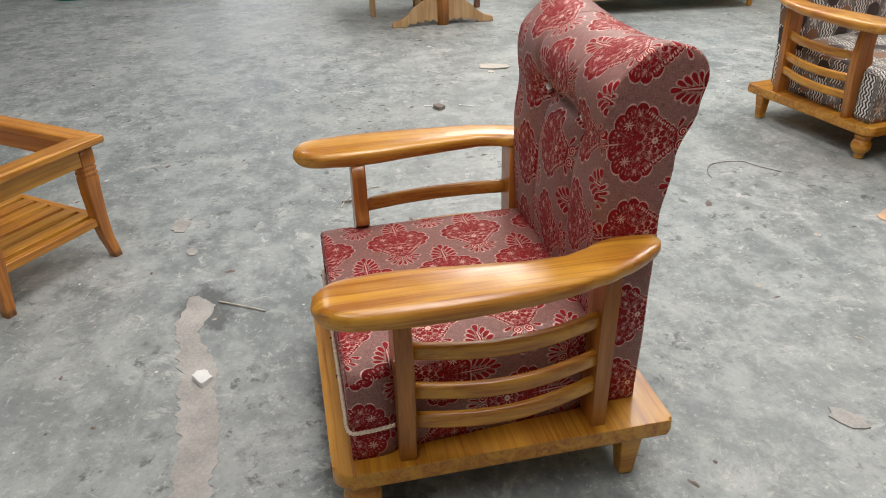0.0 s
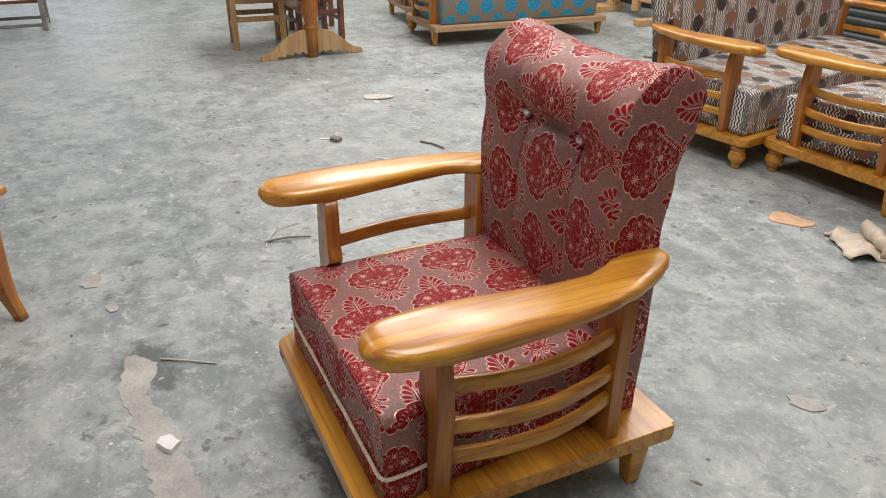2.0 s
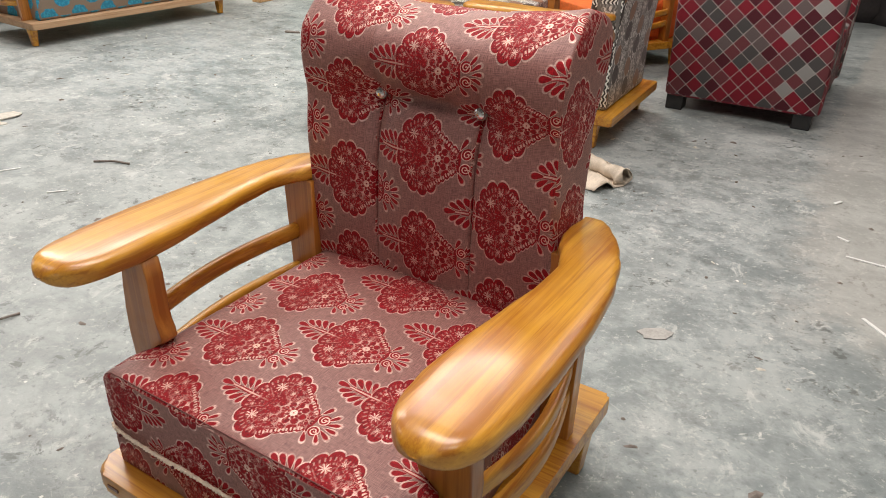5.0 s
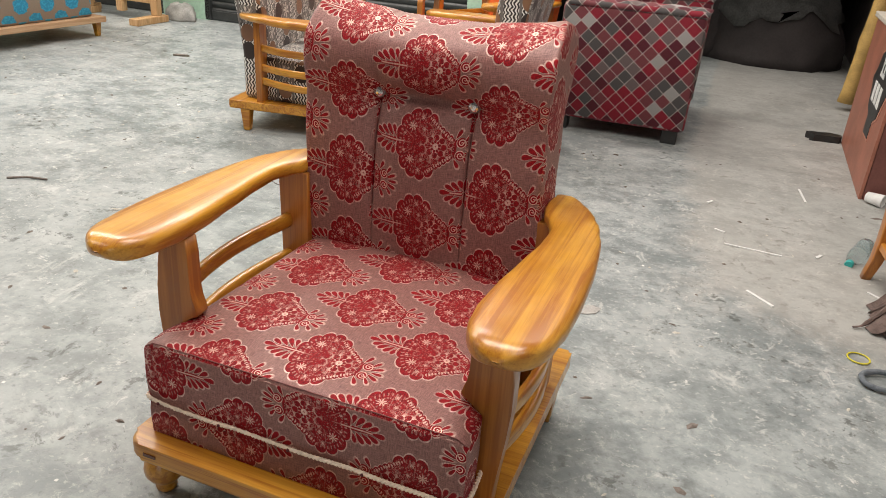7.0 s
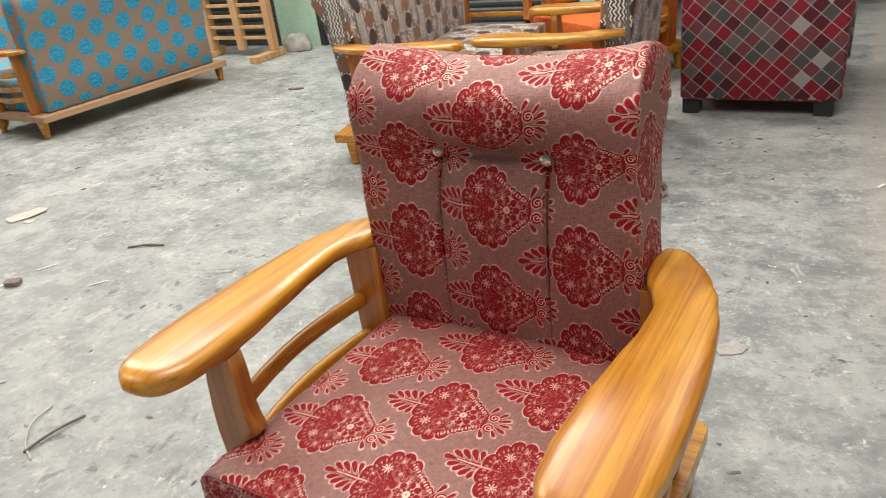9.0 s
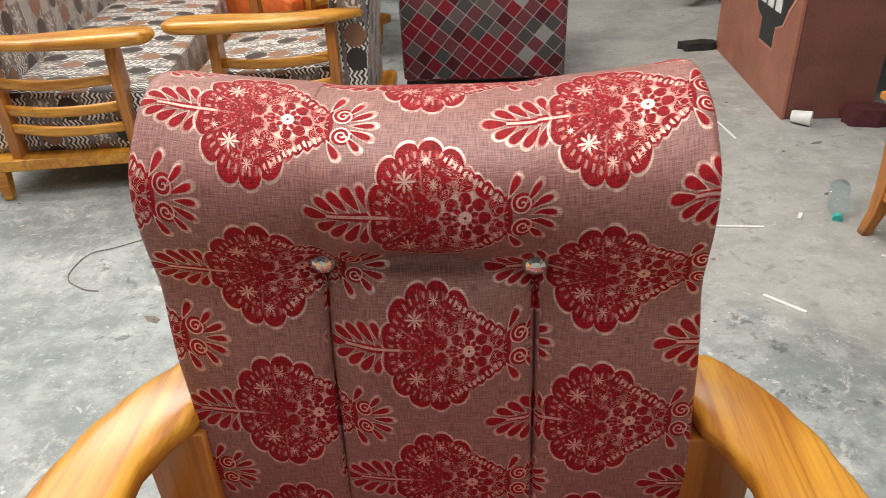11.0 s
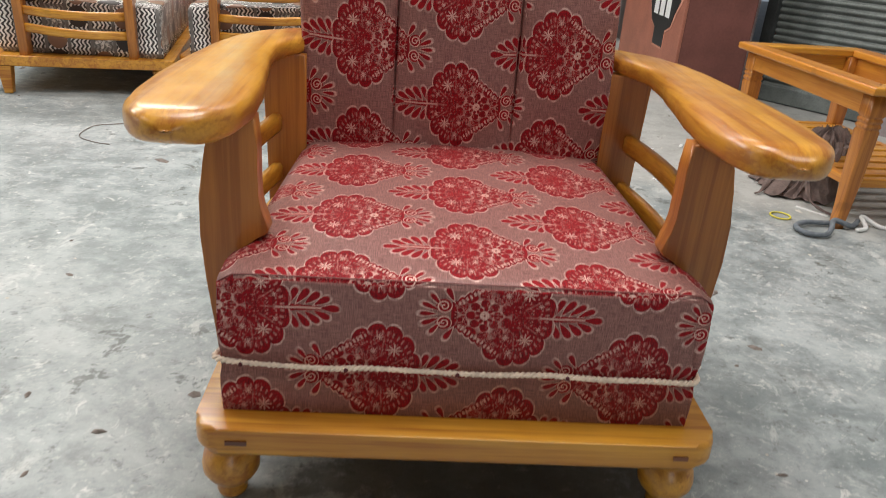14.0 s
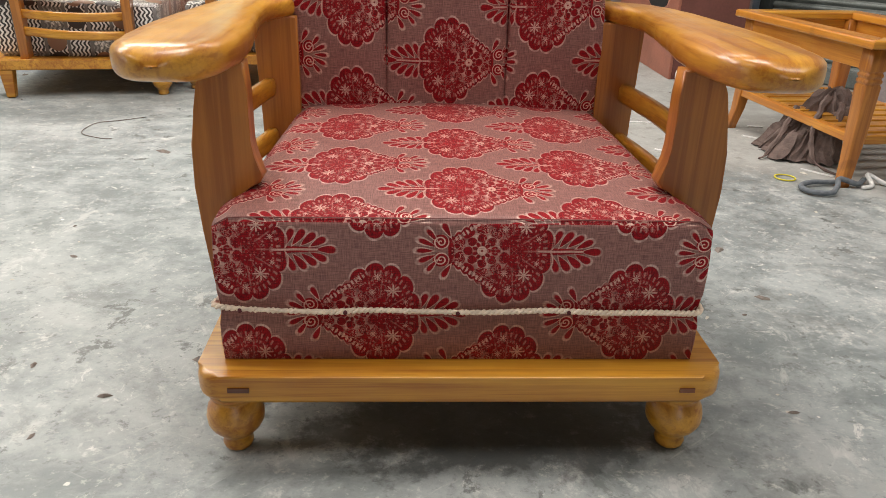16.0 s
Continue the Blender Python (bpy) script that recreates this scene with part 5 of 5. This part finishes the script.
def rag():
    """Torn cloth heaped over the edge of the table shelf, its ragged folds running down to the floor."""
    ob = thing("rag", "torn grey-brown rag draped over the table shelf", "rag")
    cx, cy, top = 1.43, 1.70, 0.235
    rows = []
    for j in range(22):
        f = j / 21
        row = []
        for i in range(96):
            a = 2 * math.pi * i / 96
            down = max(0.0, -math.cos(a - 0.15)) ** 0.6
            tear = 1 + 0.30 * noise.noise((math.cos(a) * 3.1, math.sin(a) * 3.1, 2)) + 0.22 * noise.noise((math.cos(a) * 9, math.sin(a) * 9, 4))
            reach = (0.10 + 0.135 * down) * tear
            r = reach * f ** 0.85
            crease = 1 - 2 * abs(math.sin(a * 7 + 2.6 * noise.noise((math.cos(a) * 2.5, math.sin(a) * 2.5, f * 2)) + 1.8 * f)) + 0.5 * noise.noise((math.cos(a) * 8, math.sin(a) * 8, f * 7))
            slope = 1 - f ** (1.25 + 0.5 * noise.noise((math.cos(a) * 2, math.sin(a) * 2, 8)))
            low = 0.006 if down > 0.15 else 0.185
            z = low + (top - low) * slope + 0.020 * crease * math.sin(math.pi * min(1, f * 1.1)) + 0.030 * noise.noise((math.cos(a) * r * 26, math.sin(a) * r * 26, 5)) * (1 - 0.7 * f)
            swing = 0.10 * crease * f
            row.append((cx + math.cos(a + swing) * r * 0.95, cy + math.sin(a + swing) * r * 0.95, max(0.005 + 0.004 * (i % 3), z)))
        rows.append(row)
    bm = bmesh.new()
    vs = [[bm.verts.new(p) for p in row] for row in rows]
    for p, q in zip(vs, vs[1:]):
        for i in range(96):
            k = (i + 1) % 96
            bm.faces.new((p[i], p[k], q[k], q[i]))
    heap_ob = part("folds", bm, rag_mat, ob, "", False)
    heap_ob.modifiers.new("thick", "SOLIDIFY").thickness = 0.003
    for k, pts in enumerate((((1.36, 1.60, 0.225), (1.315, 1.56, 0.18), (1.29, 1.53, 0.10), (1.30, 1.49, 0.03), (1.33, 1.44, 0.012), (1.36, 1.40, 0.008)), ((1.40, 1.58, 0.21), (1.37, 1.53, 0.15), (1.36, 1.51, 0.07), (1.375, 1.50, 0.02)), ((1.31, 1.70, 0.17), (1.25, 1.66, 0.08), (1.20, 1.63, 0.02), (1.16, 1.60, 0.008)))):
        bm = tube(spline(pts, 6), lambda f: 0.013 * (1 - 0.75 * f), 6)
        for v in bm.verts:
            v.co.x += 0.010 * noise.noise((v.co.x * 40, v.co.z * 40, k))
            v.co.z = max(0.004, v.co.z + 0.008 * noise.noise((v.co.y * 40, v.co.z * 40, k + 5)))
        part("torn_strip", bm, rag_mat, ob, "", False)
    return ob


rag()


def cord(name, label, category, points, radius, mat):
    return tagged(part(name, tube(spline(points, 8), radius, 8), mat, None, "", True, False), label, category)


cord("strap", "blue-grey twisted strap looped on the floor by the table leg", "strap", [(1.33, 1.335, 0.012), (1.27, 1.33, 0.012), (1.20, 1.32, 0.014), (1.155, 1.285, 0.012), (1.165, 1.235, 0.012), (1.22, 1.225, 0.012), (1.26, 1.265, 0.018), (1.29, 1.31, 0.030), (1.35, 1.31, 0.014), (1.40, 1.36, 0.012)], 0.0085, strap_mat)
cord("strap_end", "frayed white cloth end beside the strap", "strap", [(1.36, 1.29, 0.008), (1.40, 1.31, 0.010), (1.41, 1.36, 0.03), (1.46, 1.33, 0.008), (1.52, 1.32, 0.006)], 0.007, white_mat)
cord("rubber_ring", "thin yellow rubber ring on the floor", "ring", [(1.158 + 0.032 * math.cos(k * math.pi / 8), 1.397 + 0.032 * math.sin(k * math.pi / 8), 0.004) for k in range(17)], 0.0025, yellow_mat)
cord("wire", "bent thin wire lying on concrete", "wire", [(-1.25, 0.15, 0.004), (-1.33, 0.185, 0.004), (-1.39, 0.245, 0.010), (-1.42, 0.33, 0.004)], 0.0026, pale_mat)
cord("wire", "long dark wire curving over the concrete", "wire", [(-1.13, 1.74, 0.003), (-1.18, 1.75, 0.003), (-1.255, 1.80, 0.003), (-1.275, 1.87, 0.003), (-1.26, 1.96, 0.003), (-1.19, 2.0, 0.003), (-1.11, 2.06, 0.003)], 0.0016, twig_mat)
cord("twig", "thin pale twig on the concrete", "twig", [(-0.645, -0.31, 0.003), (-0.60, -0.24, 0.005), (-0.55, -0.16, 0.003)], 0.003, pale_mat)
cord("twig", "dark twig lying on concrete", "twig", [(-1.30, 0.16, 0.004), (-1.29, 0.25, 0.010), (-1.275, 0.34, 0.004)], 0.004, twig_mat)
cord("twig", "short dark twig on the concrete", "twig", [(-2.17, 1.21, 0.004), (-2.10, 1.25, 0.008), (-2.02, 1.28, 0.004)], 0.005, twig_mat)
cord("cable", "thin black cable along the shutter", "cable", [(1.70, 2.98, 0.004), (1.68, 2.75, 0.004), (1.67, 2.50, 0.004)], 0.006, black_mat)


def scrap(name, label, category, cx, cy, rx, ry, turn, mat, seed, thick=0.004, lift=0.0, curl=0.0):
    """A flat torn piece with a ragged outline."""
    rnd = random.Random(seed)
    k = 14
    pts = []
    for i in range(k):
        a = 2 * math.pi * i / k
        d = 1 + rnd.uniform(-0.22, 0.18)
        x, y = rx * d * math.copysign(abs(math.cos(a)) ** 0.7, math.cos(a)), ry * d * math.copysign(abs(math.sin(a)) ** 0.7, math.sin(a))
        c, s = math.cos(radians(turn)), math.sin(radians(turn))
        pts.append((cx + c * x - s * y, cy + s * x + c * y))
    bm = prism(pts, 0.0005 + lift, thick + lift, "z", 0)
    if curl:
        for v in bm.verts:
            v.co.z += curl * (((v.co.x - cx) / rx) ** 2) * 0.5
    return tagged(part(name, bm, mat, None, "", False), label, category)


scrap("cardboard_scrap", "torn orange-brown cardboard scrap on the floor", "cardboard", -0.59, 2.23, 0.085, 0.062, 28, card_mat, 2)
scrap("paper_flake", "pale paper flake on the floor", "paper", -3.09, 1.333, 0.10, 0.06, 75, pale_mat, 4, 0.006, 0, 0.03)
scrap("paper_flake", "small pale scrap on the floor", "paper", -3.0, 1.27, 0.03, 0.02, 10, pale_mat, 6)
scrap("plaster_chip", "white plaster chip in a patched groove", "chip", -0.236, -0.337, 0.032, 0.024, 30, white_mat, 7, 0.018)
scrap("dark_scrap", "black rubber scrap beside the counter", "scrap", 1.20, 4.15, 0.10, 0.05, 10, black_mat, 9, 0.04)
scrap("maroon_cushion", "small maroon padded block beside the counter", "block", 1.62, 3.0, 0.085, 0.05, 3, maroon_mat, 10, 0.075)
scrap("pink_cloth", "crumpled pink cloth scrap under the table", "cloth", 1.69, 2.46, 0.05, 0.035, 20, plain("faded_pink_cloth", (0.45, 0.22, 0.22), 0.85, 0.3, 40), 12, 0.03)
for k, (x0, y0, x1, y1, w) in enumerate(((0.721, 2.118, 0.941, 2.107, 0.009), (0.82, 1.714, 0.909, 1.63, 0.011), (1.028, 3.037, 1.053, 2.846, 0.010), (0.674, 2.265, 0.715, 2.247, 0.010), (1.317, 2.074, 1.374, 2.062, 0.016), (1.232, 1.925, 1.284, 1.88, 0.009), (1.261, 1.499, 1.332, 1.418, 0.008), (-2.44, 0.73, -2.40, 0.82, 0.012), (-2.40, 0.92, -2.36, 0.99, 0.008), (-2.03, 0.90, -1.98, 0.96, 0.007), (1.07, 2.16, 1.09, 2.20, 0.012), (0.62, 2.58, 0.64, 2.62, 0.012), (-3.75, 1.0, -3.70, 1.04, 0.01), (-2.96, 0.04, -2.90, 0.06, 0.008))):
    ang = math.degrees(math.atan2(y1 - y0, x1 - x0))
    half = math.hypot(x1 - x0, y1 - y0) / 2
    tagged(part("plastic_strip", box(-half, half, -w / 2, w / 2, 0.0008, 0.0045, 0), white_mat, None, "", False), "narrow white plastic offcut on the floor", "offcut", "white offcuts").matrix_basis = pose((x0 + x1) / 2, (y0 + y1) / 2, 0, 0, 0, ang)


def paper_roll():
    """Creased brown wrapping paper, half rolled."""
    ob = thing("wrapping_paper", "creased brown wrapping paper half rolled up on the floor", "paper", at=pose(-0.29, 2.27, 0, 0, 0, -28) @ Matrix.Scale(0.74, 4))
    rows = []
    for j in range(30):
        f = j / 29
        if f < 0.5:
            y, z = -0.11 + 0.22 * f / 0.5, 0.012 + 0.035 * math.sin(f * 9)
        else:
            a = (f - 0.5) / 0.5 * 2 * math.pi * 1.4
            r = 0.048 * (1 - 0.25 * (f - 0.5))
            y, z = 0.11 + r * math.sin(a), 0.05 - r * math.cos(a) + 0.004
        rows.append([(x * 0.17 / 5 + 0.006 * noise.noise((x, f * 8, 2)), y + 0.034 * noise.noise((x * 0.8, f * 7, 5)), max(0.003, z * 0.85 + 0.042 * noise.noise((x * 0.9, f * 7, 1)))) for x in range(-5, 6)])
    bm = bmesh.new()
    vs = [[bm.verts.new(p) for p in row] for row in rows]
    for p, q in zip(vs, vs[1:]):
        for i in range(10):
            bm.faces.new((p[i], p[i + 1], q[i + 1], q[i]))
    sheet = part("sheet", bm, paper_mat, ob, "", True, False)
    sheet.modifiers.new("thick", "SOLIDIFY").thickness = 0.003
    return ob


paper_roll()
cup = thing("paper_cup", "white paper cup lying beside the counter", "cup", at=pose(1.36, 3.00, 0.032, 90, 0, 60))
part("cup_wall", lathe([(0.024, -0.04), (0.032, 0.04), (0.029, 0.04), (0.022, -0.036)], 0, 0, 18), white_mat, cup)


def mortar_patch():
    """A long patched groove in the floor with crumbled edges."""
    rnd = random.Random(21)
    mid = spline([(x, y, 0) for x, y in ((-0.70, -0.39), (-0.62, -0.375), (-0.50, -0.395), (-0.38, -0.375), (-0.26, -0.355), (-0.14, -0.345), (0.0, -0.33), (0.16, -0.34), (0.34, -0.33))], 14)
    n = len(mid)
    left, right = [], []
    for i, p in enumerate(mid):
        f = i / (n - 1)
        w = 0.050 * (0.30 + 0.70 * min(1, f * 7)) * (1 - 0.35 * math.exp(-((f - 0.30) / 0.08) ** 2)) * min(1, (1.02 - f) * 8)
        for side, way in ((left, 1), (right, -1)):
            ragged = 1 + 0.45 * noise.noise((p.x * 9, way * 3.0, 2)) + 0.30 * noise.noise((p.x * 34, way * 5.0, 6)) + rnd.uniform(-0.07, 0.07)
            side.append((p.x, p.y + way * w * ragged))
    bm = prism(left + right[::-1], 0.0, 0.0022, "z", 0)
    return tagged(part("mortar_patch", bm, mortar_mat, None, "", False), "buff mortar patch with crumbled edges in the concrete floor", "floor patch", "", "structure")


mortar_patch()
for k, (x, y, r) in enumerate(((-1.25, -0.48, 0.055), (-1.02, -0.42, 0.03), (0.33, 1.29, 0.05))):
    scrap("mortar_smear", "dried buff mortar smear on the concrete", "mortar", x, y, r, r * 0.6, 20 * k, mortar_mat, 40 + k, 0.0035)


def crumbs(name, label, count, mat, seed, small, large):
    """Loose crumbs strewn over the open floor."""
    rnd = random.Random(seed)
    bm = bmesh.new()
    for _ in range(count):
        x, y = rnd.uniform(-4.2, 1.9), rnd.uniform(-1.2, 4.2)
        if -0.45 < x < 0.45 and -0.05 < y < 0.8:
            continue
        r = rnd.uniform(small, large) * (1 if rnd.random() < 0.85 else 1.8)
        a = rnd.uniform(0, 6.28)
        long_way = rnd.uniform(1.0, 2.6)
        pts = []
        for k in range(5):
            b = a + k * 1.2566 + rnd.uniform(-0.3, 0.3)
            dx, dy = r * long_way * math.cos(b), r * math.sin(b)
            pts.append((x + math.cos(a) * dx - math.sin(a) * dy, y + math.sin(a) * dx + math.cos(a) * dy))
        low = [bm.verts.new((px, py, 0.0007)) for px, py in pts]
        tip = bm.verts.new((x + rnd.uniform(-0.3, 0.3) * r, y + rnd.uniform(-0.3, 0.3) * r, 0.001 + r * rnd.uniform(0.3, 0.7)))
        for k in range(5):
            bm.faces.new((low[k], low[(k + 1) % 5], tip))
        bm.faces.new(low[::-1])
    return tagged(part(name, bm, mat, None, "", False), label, "crumbs", "", "stuff")


crumbs("plaster_crumb", "white plaster crumbs strewn on the concrete", 190, pale_mat, 5, 0.0025, 0.006)
crumbs("dust_crumb", "dark sawdust crumbs strewn on the concrete", 200, twig_mat, 6, 0.003, 0.008)
scrap("sawdust_clump", "dark clump of swept sawdust on the concrete", "sawdust", -2.38, 0.80, 0.035, 0.025, 30, twig_mat, 61, 0.02)
scrap("wood_sliver", "flat brown wood sliver on the concrete", "sliver", -3.29, 3.67, 0.06, 0.018, 15, twig_mat, 62, 0.012)
